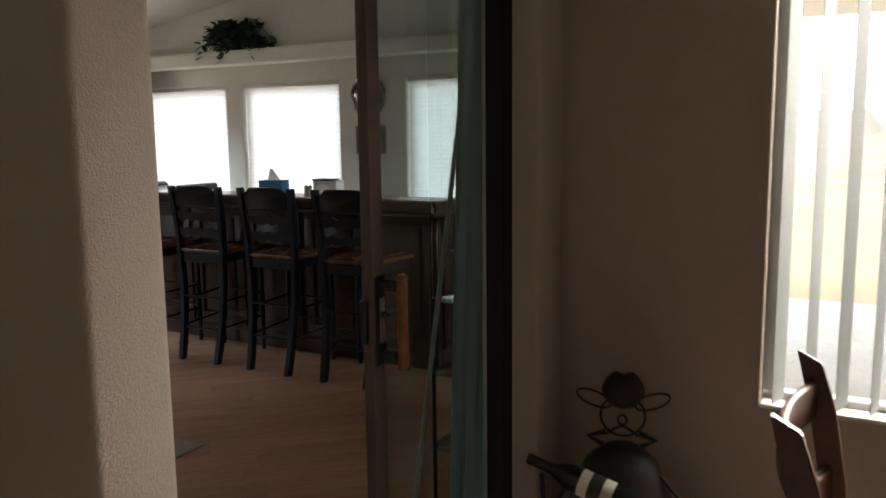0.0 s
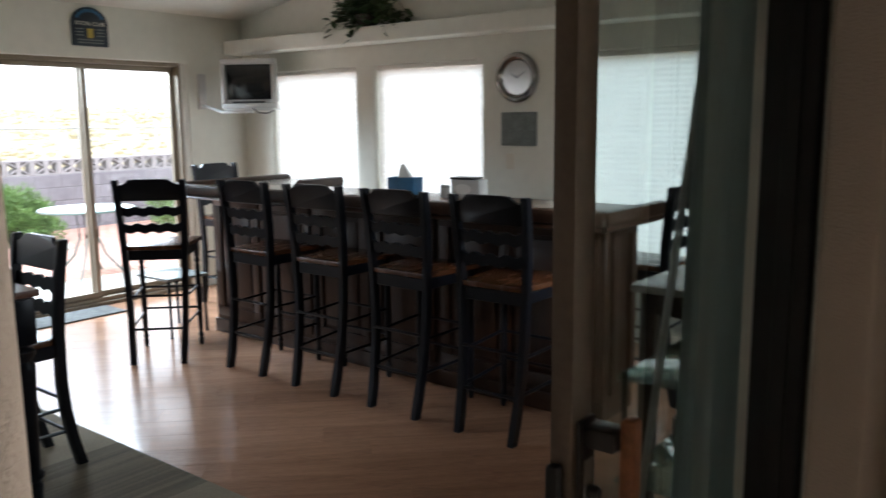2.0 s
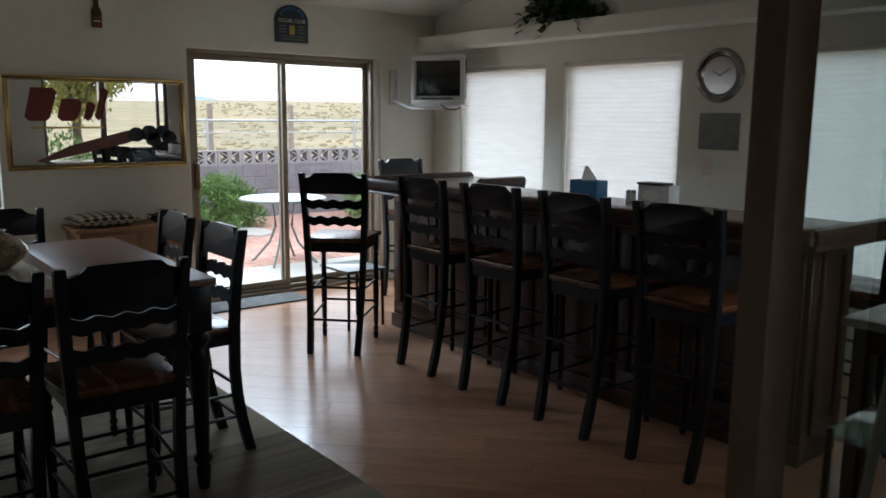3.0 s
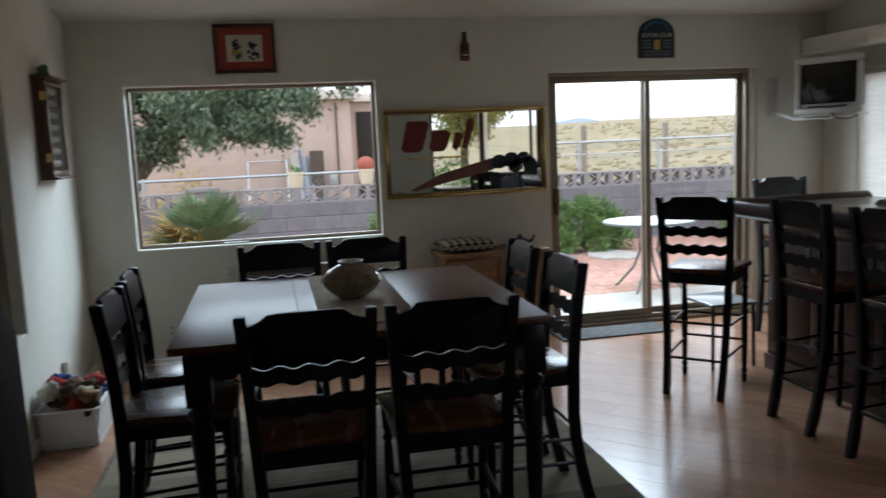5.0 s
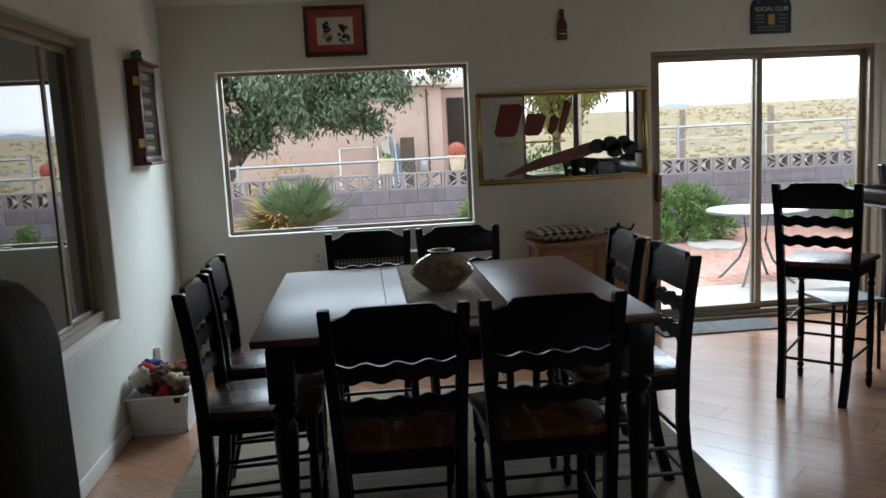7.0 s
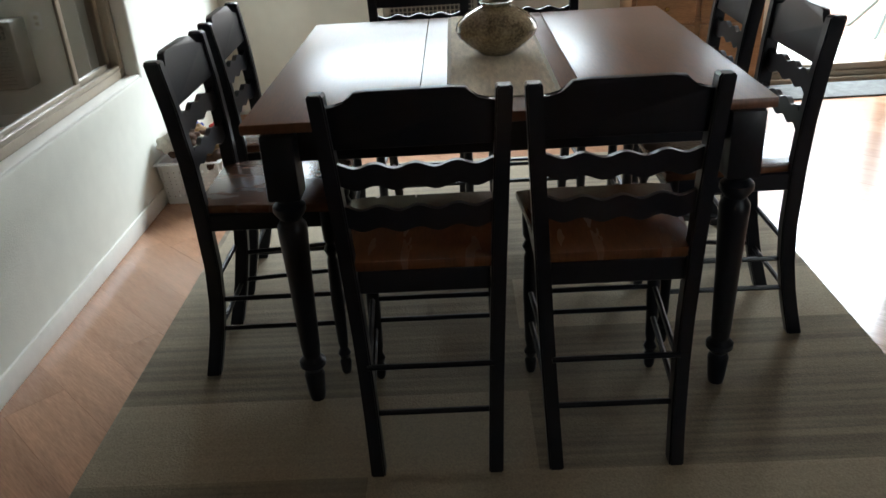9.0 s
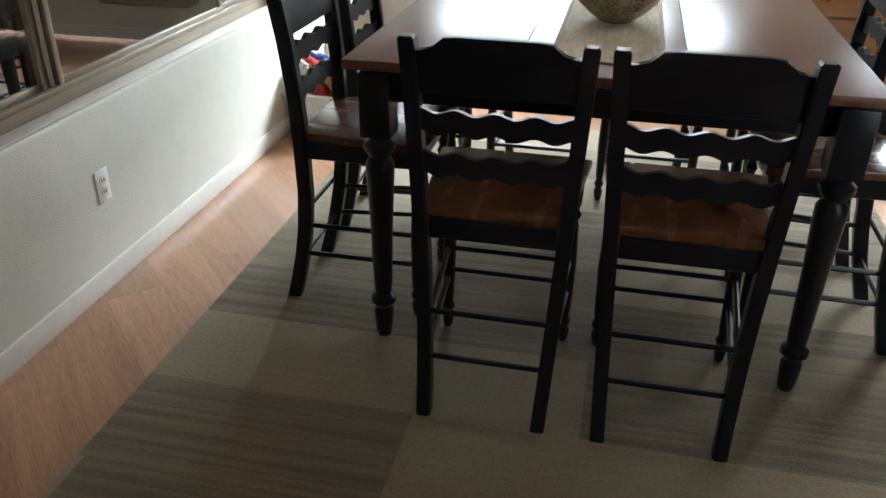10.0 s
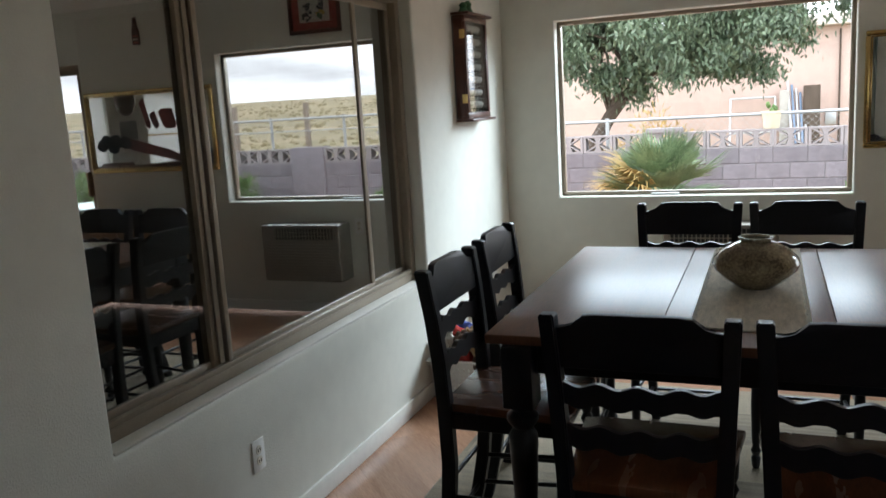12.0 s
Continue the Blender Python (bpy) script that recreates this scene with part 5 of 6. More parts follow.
for z in (0.22, 0.54, 0.84):
    part("glass_shelf_plate", box(-0.22, 0.22, -0.22, 0.22, z, z + 0.008, 0.002), glass("shelf_glass", (0.7, 0.85, 0.8), 0.02, 0.12), gs)
for (x, y, z) in ((-0.08, -0.05, 0.548), (0.08, 0.06, 0.548), (-0.02, 0.02, 0.228)):
    gb = thing("goblet", "wooden goblet standing on the glass shelf", "goblet", at=(-1.12 + x, 4.32 + y, z))
    part("bowl", lathe([(0.03, 0), (0.032, 0.006), (0.006, 0.016), (0.006, 0.07), (0.03, 0.085), (0.04, 0.12), (0.038, 0.16), (0.034, 0.16), (0.03, 0.10)], 18), M_CHERRY, gb)
pole = thing("leaning_pole", "thin grey pole leaning beside the sliding door", "pole")
part("pole", tube([(-1.06, 3.44, 0.0), (-1.02, 3.92, 2.05)], 0.009, 8), M_GREY, pole)

# ---- entry room: iron figure with bottle, dining chair ----
ig = bmesh.new()
lathe([(0.12, 0.0), (0.165, 0.02), (0.165, 0.30), (0.14, 0.46), (0.10, 0.56), (0.05, 0.60), (0.03, 0.605)], 18, ig)
crown_ = bmesh.new()
bmesh.ops.create_uvsphere(crown_, u_segments=20, v_segments=12, radius=1.0)
for v in crown_.verts:
    pinch = 1 - 0.30 * math.exp(-(v.co.x / 0.28) ** 2) * max(0.0, v.co.z)
    v.co = Vector((v.co.x * 0.058 * (1 - 0.14 * max(0, v.co.z)), v.co.y * 0.042, 0.765 + v.co.z * 0.055 * pinch))
merge(ig, crown_)
for s in (-1, 1):
    tube([(s * (0.078 + 0.046 * math.cos(a)), -0.012, 0.738 + 0.021 * math.sin(a) + 0.014 * math.cos(a)) for a in [2 * math.pi * k / 18 for k in range(18)]], 0.0032, 6, ig, closed=True)
    tube([(0, -0.03, 0.672), (s * 0.022, -0.032, 0.662), (s * 0.042, -0.03, 0.646), (s * 0.066, -0.022, 0.648)], 0.0035, 6, ig)
    tube([(s * 0.05, -0.03, 0.615), (s * 0.09, -0.02, 0.632), (s * 0.045, -0.01, 0.645)], 0.008, 6, ig)
    tube([(s * 0.10, -0.03, 0.54), (s * 0.15, -0.05, 0.49), (s * 0.18, -0.06, 0.43), (s * 0.16, -0.08, 0.40)], 0.006, 6, ig)
tube([(0.060 * math.cos(a), 0, 0.690 + 0.058 * math.sin(a)) for a in [2 * math.pi * k / 24 for k in range(24)]], 0.0035, 6, ig, closed=True)
tube([(0.012 * math.cos(a), -0.03, 0.688 + 0.013 * math.sin(a)) for a in [2 * math.pi * k / 14 for k in range(14)]], 0.003, 6, ig, closed=True)
fig = finish("iron_figure", ig, M_IRON, smooth=True)
fig.matrix_basis = pose(-0.352, 3.50, 0, 0, 0, 14) @ Matrix.Diagonal((1.04, 1.04, 1.04, 1))
tagged(fig, "dark iron garden figure with a hat and wire face", "figure")
wb = thing("wine_bottle", "dark wine bottle with a black and white label", "bottle", at=(-0.46, 3.30, 0.40), rz=0)
part("bottle", lathe([(0.03, 0), (0.037, 0.006), (0.037, 0.18), (0.016, 0.23), (0.0145, 0.29), (0.016, 0.295), (0.015, 0.305)], 20), mat("dark_bottle_glass", (0.01, 0.012, 0.01), 0.08), wb)
part("label_band", lathe([(0.0375, 0.05), (0.0378, 0.055), (0.0378, 0.14), (0.0375, 0.145)], 20), M_PAPER, wb)
part("label_patch", lathe([(0.0380, 0.08), (0.0382, 0.082), (0.0382, 0.115), (0.0380, 0.117)], 20), M_BLACKPL, wb)
wb.matrix_basis = pose(-0.275, 3.33, 0.538, 0, -76, 0)
hold = thing("bottle_holder", "bent iron bottle holder on the floor", "bottle holder")
part("stand", tube([(-0.52, 3.33, 0.0), (-0.51, 3.33, 0.30), (-0.53, 3.33, 0.575)], 0.007), M_IRON, hold)
part("stand", tube([(-0.36, 3.33, 0.0), (-0.37, 3.33, 0.25), (-0.38, 3.33, 0.525)], 0.007), M_IRON, hold)
SP = 0.245
ec = thing("wooden_chair", "dark walnut dining chair with a curved back", "chair", at=(0.405, 3.07, 0), rz=-90)
for s in (-1, 1):
    post = bmesh.new()
    rings = []
    for y, z, hy in ((-0.24, 0, 0.018), (-0.20, 0.25, 0.022), (-0.19, 0.46, 0.027), (-0.205, 0.70, 0.028), (-0.235, 0.88, 0.028), (-0.268, 1.0, 0.027)):
        rings.append([post.verts.new((s * SP + a * 0.0135, y + b * hy, z - (0.014 * b if z > 0.9 else 0))) for a, b in ((-1, -1), (1, -1), (1, 1), (-1, 1))])
    for a, b in zip(rings, rings[1:]):
        for k in range(4):
            post.faces.new((a[k], a[(k + 1) % 4], b[(k + 1) % 4], b[k]))
    post.faces.new(list(reversed(rings[0])))
    post.faces.new(rings[-1])
    bmesh.ops.bevel(post, geom=list(post.edges), offset=0.0035, segments=2, affect="EDGES")
    part("back_post", post, M_WALNUT, ec)
    part("front_leg", tube([(s * SP, 0.20, 0), (s * SP, 0.20, 0.44)], [0.014, 0.02], 8), M_WALNUT, ec)
part("seat", box(-0.265, 0.265, -0.215, 0.235, 0.44, 0.475, 0.012, 3), M_WALNUT, ec)
for z, d in ((0.90, -0.252), (0.70, -0.212)):
    bm = box(-SP, SP, -0.011, 0.011, z - 0.045, z + 0.045, 0.008)
    bmesh.ops.subdivide_edges(bm, edges=[e for e in bm.edges if abs(e.verts[0].co.x - e.verts[1].co.x) > 0.2], cuts=8)
    for v in bm.verts:
        v.co.y += d - 0.04 * (1 - (v.co.x / SP) ** 2)
    part("back_slat", bm, M_WALNUT, ec)


# ---- outdoors ----
def land_z(x, y):
    """Flat yard, then desert that rises gently away to the north-west."""
    d = max(0.0, -x - 18, y - 22, x - 60, -y - 60)
    north = 0.5 + 0.5 * math.tanh((y + 0.25 * x + 10) / 60)
    rise = 0.030 * max(0, d - 12) * (0.25 + 0.75 * north)
    rise = rise if d < 320 else 0.030 * 308 * (0.25 + 0.75 * north)
    return -0.06 + rise * (1 if d < 260 else max(0.55, 1 - (d - 260) / 900)) + (0.5 * noise.noise(Vector((x / 14, y / 14, 0))) * min(1, d / 40))


gm = bpy.data.materials.new("yard_and_desert")
gm.use_nodes = True
n, l = gm.node_tree.nodes, gm.node_tree.links
co = n.new("ShaderNodeTexCoord")
sep = n.new("ShaderNodeSeparateXYZ")
l.new(co.outputs["Object"], sep.inputs[0])
peb = n.new("ShaderNodeTexVoronoi")
peb.inputs["Scale"].default_value = 22
l.new(co.outputs["Object"], peb.inputs["Vector"])
pr = n.new("ShaderNodeValToRGB")
pr.color_ramp.elements[0].color, pr.color_ramp.elements[1].color = (0.30, 0.15, 0.115, 1), (0.52, 0.33, 0.27, 1)
l.new(peb.outputs["Color"], pr.inputs["Fac"])
dn = n.new("ShaderNodeTexNoise")
dn.inputs["Scale"].default_value, dn.inputs["Detail"].default_value = 0.16, 9
l.new(co.outputs["Object"], dn.inputs["Vector"])
dr_ = n.new("ShaderNodeValToRGB")
e = dr_.color_ramp.elements
e[0].position, e[0].color, e[1].position, e[1].color = 0.38, (0.25, 0.225, 0.14, 1), 0.62, (0.37, 0.30, 0.18, 1)
l.new(dn.outputs["Fac"], dr_.inputs["Fac"])
less = n.new("ShaderNodeMath")
less.operation = "LESS_THAN"
less.inputs[1].default_value = -12.9
l.new(sep.outputs["X"], less.inputs[0])
mx = n.new("ShaderNodeMixRGB")
more = n.new("ShaderNodeMath")
more.operation = "GREATER_THAN"
more.inputs[1].default_value = -2.0
l.new(sep.outputs["X"], more.inputs[0])
either = n.new("ShaderNodeMath")
either.operation = "MAXIMUM"
l.new(less.outputs[0], either.inputs[0])
l.new(more.outputs[0], either.inputs[1])
l.new(either.outputs[0], mx.inputs[0])
l.new(pr.outputs["Color"], mx.inputs[1])
l.new(dr_.outputs["Color"], mx.inputs[2])
bp = n.new("ShaderNodeBump")
bp.inputs["Strength"].default_value, bp.inputs["Distance"].default_value = 0.6, 0.03
l.new(peb.outputs["Distance"], bp.inputs["Height"])
l.new(mx.outputs["Color"], n["Principled BSDF"].inputs["Base Color"])
l.new(bp.outputs["Normal"], n["Principled BSDF"].inputs["Normal"])
n["Principled BSDF"].inputs["Roughness"].default_value = 1.0
bm = bmesh.new()
ticks = [0, 4, 8, 13, 18, 24, 31, 40, 50, 62, 76, 92, 110, 132, 158, 190, 230, 280, 340, 420, 560, 800, 1200, 1800, 2600]
xs = [-7.05 - t for t in reversed(ticks)] + [-3, 3.3, 12, 30, 60, 120, 300, 900, 2600]
ys = [4 - t for t in reversed(ticks[1:])] + [4 + t for t in ticks]
grid = [[bm.verts.new((x, y, -0.12 if (-7.04 < x < 3.31) else land_z(x, y))) for y in ys] for x in xs]
for i in range(len(xs) - 1):
    for j in range(len(ys) - 1):
        bm.faces.new((grid[i][j], grid[i + 1][j], grid[i + 1][j + 1], grid[i][j + 1]))
tagged(finish("ground", bm, gm, smooth=True), "reddish gravel yard running out into dry grass desert", "ground", kind="structure")

tagged(finish("patio", box(-8.30, XW - 0.175, 3.2, 9.0, -0.10, -0.025, 0.008), M_CONC), "pale concrete patio slab at the sliding door", "patio", kind="structure")
edge = tagged(thing("paver_edging", "edging of red clay pavers beside the patio", "paving"), kind="structure")
pav = box(-0.10, 0.10, -0.05, 0.05, -0.04, 0.0, 0.006, 1)
pav_me = bpy.data.meshes.new("paver")
pav.to_mesh(pav_me)
pav.free()
pav_me.materials.append(M_BRICK)
for i in range(3):
    for j in range(52):
        p = new("paver", pav_me)
        p.parent = edge
        p.location = (-8.41 - 0.21 * i, 3.25 + 0.108 * j, -0.022 - 0.002 * ((i * 7 + j * 3) % 4))
step = slab([(0.45 * math.cos(2 * math.pi * k / 15) * (1 + 0.15 * math.sin(3 * k)), 0.33 * math.sin(2 * math.pi * k / 15)) for k in range(15)], "z", -0.05, 0.0, 0.01)
so = tagged(finish("stepping_stone", step, M_CONC), "irregular pale stepping stone in the gravel", "stepping stone")
so.matrix_basis = pose(-10.9, 7.1, -0.03)

# block wall with a pierced top course
yw = tagged(thing("yard_wall", "grey concrete block yard wall with pierced top course", "wall"), kind="structure")
yw.location.z = -0.11
WX, BW, BH = -12.6, 0.40, 0.20
blk = box(-0.10, 0.10, -BW / 2 + 0.004, BW / 2 - 0.004, 0.004, BH - 0.004, 0.006, 1)
blk_me = bpy.data.meshes.new("block")
blk.to_mesh(blk_me)
blk.free()
blk_me.materials.append(M_BLOCK)
part("mortar_core", box(WX - 0.092, WX + 0.092, -9.0, 24.0, -0.12, 0.895), mat("mortar", (0.17, 0.165, 0.17), 1.0), yw)
rest = bmesh.new()
for r in range(5):
    for k in range(82):
        y = -8.8 + BW * k + (BW / 2 if r % 2 else 0)
        if 0.2 < y < 12.4:
            b = new("block", blk_me)
            b.parent = yw
            b.location = (WX, y, -0.105 + BH * r)
        else:
            box(WX - 0.10, WX + 0.10, y - BW / 2 + 0.004, y + BW / 2 - 0.004, -0.101 + BH * r, -0.109 + BH * (r + 1), bm=rest)
tagged(part("block_rest", rest, M_BLOCK, yw, smooth=False), kind="stuff")
bz = bmesh.new()
s, sw = 0.225, 0.392
slab([(-sw / 2, 0), (sw / 2, 0), (sw / 2, 0.022), (-sw / 2, 0.022)], "x", -0.09, 0.09, bm=bz)
slab([(-sw / 2, s - 0.022), (sw / 2, s - 0.022), (sw / 2, s), (-sw / 2, s)], "x", -0.09, 0.09, bm=bz)
for a in (-1, 1):
    slab([(a * sw / 2, 0.0225), (a * (sw / 2 - 0.035), 0.0225), (a * (sw / 2 - 0.035), s - 0.0225), (a * sw / 2, s - 0.0225)], "x", -0.09, 0.09, bm=bz)
    slab([(-0.16, s / 2 - a * 0.09), (-0.125, s / 2 - a * 0.09), (0.16, s / 2 + a * 0.09), (0.125, s / 2 + a * 0.09)], "x", -0.088, 0.088, bm=bz)
slab([(-0.05, 0.0225), (0.05, 0.0225), (0.012, s / 2), (0.05, s - 0.0225), (-0.05, s - 0.0225), (-0.012, s / 2)], "x", -0.086, 0.086, bm=bz)
bmesh.ops.recalc_face_normals(bz, faces=bz.faces)
bz_me = bpy.data.meshes.new("breeze_block")
bz.to_mesh(bz_me)
bz.free()
bz_me.materials.append(M_BREEZE)
for k in range(56):
    y = -6.0 + 0.40 * k
    if 5.8 < y < 6.3:
        continue
    b = new("breeze_block", bz_me)
    b.parent = yw
    b.location = (WX, y, 0.897)
part("wall_pier", box(WX - 0.12, WX + 0.14, 5.80, 6.38, 0.0, 1.14, 0.01), M_BLOCK, yw)
part("cap_block", box(WX - 0.11, WX + 0.12, 1.44, 1.90, 1.124, 1.19, 0.01), M_BREEZE, yw)


def pipe_fence(x, y0, y1, h, step, label):
    f = thing("pipe_fence", label, "fence")
    part("top_rail", tube([(x, y0, h), (x, y1, h)], 0.022, 8), M_GALV, f)
    part("mid_rail", tube([(x, y0, h - 0.22), (x, y1, h - 0.22)], 0.012, 6), M_GALV, f)
    y = y0
    while y <= y1:
        part("fence_post", tube([(x, y, -0.2), (x, y, h + 0.04)], 0.028, 8), M_GALV, f)
        y += step
    wires = bmesh.new()
    k = 0
    yy = y0
    while yy < y1:
        for d in (1, -1):
            tube([(x, yy, h - 0.42), (x, yy + d * 0.42, h)], 0.0018, 3, wires)
        yy += 0.09
    part("chain_mesh", wires, M_GALV, f)
    return f


pipe_fence(-14.6, 5.0, 26.0, 1.46, 1.55, "galvanised pipe and chain fence beyond the yard wall")
pipe_fence(-13.25, -8.0, 5.2, 1.18, 2.2, "low galvanised chain fence beyond the yard wall")
for y in (9.98, 12.09):
    po = thing("timber_post", "weathered timber post in the dry grass", "post", at=(-19.0, y, land_z(-19.0, y) - 0.1))
    part("post", box(-0.055, 0.055, -0.055, 0.055, 0, 1.98, 0.01), M_POST, po)

for y, ball in ((2.98, 0), (4.0, 1)):
    pt2 = thing("flower_pot", "cream pot with a %s cactus on the wall" % ("round red" if ball else "small green"), "flower pot", at=(WX, y, 1.014))
    pt2.scale = (0.84, 0.84, 0.84)
    part("pot", lathe([(0.105, 0), (0.11, 0.01), (0.135, 0.22), (0.15, 0.225), (0.15, 0.26), (0.125, 0.26), (0.12, 0.22)], 22), M_CREAM, pt2)
    c = bmesh.new()
    if ball:
        bmesh.ops.create_uvsphere(c, u_segments=28, v_segments=14, radius=0.14, matrix=Matrix.Translation((0, 0, 0.34)))
        for v in c.verts:
            a = math.atan2(v.co.y, v.co.x)
            f = 1 + 0.07 * math.cos(14 * a)
            v.co.x *= f
            v.co.y *= f
        part("cactus", c, M_CACTUS, pt2)
    else:
        for k in range(5):
            bmesh.ops.create_icosphere(c, subdivisions=2, radius=0.030, matrix=Matrix.Translation((0.05 * math.cos(k * 1.3), 0.06 * math.sin(k * 1.3), 0.27 + 0.022 * k)) @ Matrix.Diagonal((0.7, 1, 1.5, 1)))
        part("cactus", c, M_HEDGE, pt2)

# neighbour's house
hs = thing("neighbour_house", "pink stucco house with pale fascia and flat roof", "house", at=(0, -0.38, 0))
HX = -22.0
part("wall", box(HX - 8, HX, -16.0, 5.15, -0.1, 2.78, 0.02), M_STUCCO, hs)
part("wall", box(HX - 8.0, HX - 1.2, 5.152, 6.35, -0.1, 2.75, 0.02), M_STUCCO, hs)
part("roof", box(HX - 8.3, HX + 0.28, -16.3, 5.35, 2.785, 3.02, 0.02), M_EAVE, hs)
part("roof", box(HX - 8.3, HX - 1.0, 5.36, 6.55, 2.76, 2.98, 0.02), M_EAVE, hs)
dd = part("door", box(HX - 1.199, HX - 1.15, 5.42, 6.05, -0.05, 2.5, 0.01), M_IRON, hs, "dark doorway")
part("meter_box", box(HX + 0.001, HX + 0.10, 4.50, 4.72, 0.60, 0.90, 0.01), M_GALV, hs)
part("conduit", tube([(HX + 0.03, 4.78, 0), (HX + 0.03, 4.78, 2.7)], 0.022, 6), M_BARK, hs)
gt = thing("leaning_gate", "galvanised pipe gate frame leaning against the house", "gate", at=(0, -0.25, 0))
for a, b in (((-21.3, 2.35, -0.05), (-21.85, 2.35, 1.28)), ((-21.3, 3.32, -0.05), (-21.85, 3.32, 1.28)), ((-21.85, 2.35, 1.28), (-21.85, 3.32, 1.28)), ((-21.5, 2.35, 0.5), (-21.5, 3.32, 0.5))):
    part("pipe", tube([a, b], 0.022, 8), M_GALV, gt)
st = thing("stacked_screens", "bundle of blue poles and fence panels against the house", "poles", at=(0, -0.30, 0))
for k in range(5):
    part("pole", tube([(-21.4, 3.75 + 0.07 * k, -0.05), (-21.9, 3.62 + 0.09 * k, 1.62 - 0.09 * k)], 0.028, 6), M_BLUEPOLE if k % 2 else M_GALV, st)
part("panel", box(-21.7, -21.64, 3.95, 4.30, -0.05, 1.5, 0.01), M_BARK, st)
part("panel", box(-21.8, -21.74, 3.46, 3.66, -0.05, 1.42, 0.01), M_CONC, st)

# porch outside the east window
porch = tagged(thing("porch", "open porch with white posts on the east side", "porch"), kind="structure")
part("porch_roof", box(-0.69, 3.4, 3.91, 9.4, 2.50, 2.62, 0.01), M_TRIM, porch)
for y in (5.1, 6.9, 9.1):
    part("porch_post", box(2.9, 3.02, y - 0.06, y + 0.06, -0.12, 2.499, 0.008), M_TRIM, porch)
part("porch_floor", box(-0.69, 3.4, 3.91, 9.4, -0.118, -0.05, 0.008), M_CONC, porch)


# ---- planting ----
def bush(name, label, at, size, count, seed, material, leaf=(0.05, 0.02), category="bush"):
    t = thing(name, label, category, at=at)
    r = random.Random(seed)
    tw, lf = bmesh.new(), bmesh.new()
    sx, sy, sz = size
    for i in range(26):
        a, e_ = r.uniform(0, 6.28), r.uniform(0.2, 1.4)
        tip = Vector((sx * math.cos(a) * math.cos(e_), sy * math.sin(a) * math.cos(e_), sz * (0.25 + 0.7 * math.sin(e_)))) * r.uniform(0.6, 0.95)
        tube([(0, 0, 0), tip * 0.5 + Vector((0, 0, 0.03)), tip], [0.018, 0.011, 0.005], 4, tw)
    clumps = []
    for i in range(46):
        a, e_ = r.uniform(0, 6.28), math.asin(r.uniform(0.0, 1.0))
        rad = r.uniform(0.62, 1.02)
        clumps.append((Vector((sx * math.cos(a) * math.cos(e_), sy * math.sin(a) * math.cos(e_), sz * (0.12 + 0.88 * math.sin(e_)))) * rad, r.uniform(0.16, 0.30)))
    for i in range(count):
        c, rad = clumps[r.randrange(len(clumps))]
        d = Vector((r.gauss(0, 1), r.gauss(0, 1), r.gauss(0.25, 1))).normalized()
        p = c + Vector((d.x * sx, d.y * sy, d.z * sz)) * rad * r.uniform(0.3, 1.0)
        if p.z < 0.03:
            p.z = 0.03 + 0.05 * r.random()
        leaf_mesh(lf, p, d + Vector((0, 0, 0.4)), Vector((r.gauss(0, 1), r.gauss(0, 1), 1)), leaf[0] * r.uniform(0.7, 1.4), leaf[1] * r.uniform(0.7, 1.4))
    part("branches", tw, M_BARK, t)
    part("foliage", lf, material, t)
    return t


bush("hedge_bush", "rounded green shrub in the gravel by the wall", (-11.6, 7.0, -0.06), (0.50, 0.62, 0.76), 15000, 2, M_HEDGE, (0.06, 0.014))
bush("hedge_bush", "rounded green shrub in the gravel by the wall", (-11.6, 9.75, -0.06), (0.5, 0.55, 0.78), 7000, 3, M_HEDGE, (0.06, 0.014))
bush("hedge_bush", "rounded green shrub in the gravel by the wall", (-11.6, 4.06, -0.06), (0.38, 0.38, 0.62), 6000, 6, M_HEDGE, (0.06, 0.014))
bush("hedge_bush", "rounded green shrub in the gravel by the wall", (-11.4, 12.6, -0.06), (0.55, 0.8, 0.9), 2600, 7, M_HEDGE, (0.085, 0.032))
bush("porch_bush", "green shrub beyond the porch posts", (4.6, 6.4, -0.1), (0.9, 1.3, 1.15), 2600, 8, M_HEDGE, (0.10, 0.04))
bush("yellow_brush", "dry yellow brush behind the yard wall", (-14.0, 1.4, -0.1), (0.5, 0.8, 1.25), 1500, 9, M_DRYPALM, (0.09, 0.02))

palm = thing("fan_palm", "low fan palm with green and dry yellow fronds", "palm", at=(-11.25, 1.80, -0.10))
part("trunk", lathe([(0.16, 0), (0.17, 0.1), (0.14, 0.28), (0.09, 0.38)], 14), M_BARK, palm)
pr_ = random.Random(21)
green, dry = bmesh.new(), bmesh.new()


def frond(bm, a, elev, reach, fans, droop=0.05):
    base = Vector((0, 0, 0.40))
    d = Vector((math.cos(a) * math.cos(elev), math.sin(a) * math.cos(elev), math.sin(elev)))
    hub = base + d * reach * 0.45
    tube([base, hub], 0.010, 4, bm)
    side = d.cross(Vector((0, 0, 1))).normalized()
    up = side.cross(d)
    for k in range(fans):
        f = (k / (fans - 1) - 0.5) * 2
        ang = f * 0.95
        dd_ = (d * math.cos(ang) + side * math.sin(ang) + up * 0.10 * (1 - abs(f))).normalized()
        ln = reach * 0.60 * (1 - 0.22 * abs(f)) * pr_.uniform(0.9, 1.1)
        p1 = hub + dd_ * ln * 0.5
        p2 = hub + dd_ * ln + Vector((0, 0, -droop * pr_.uniform(0.4, 1.5)))
        wd = dd_.cross(up).normalized() * 0.014
        v = [bm.verts.new(q) for q in (hub, p1 + wd, p2, p1 - wd)]
        bm.faces.new(v)


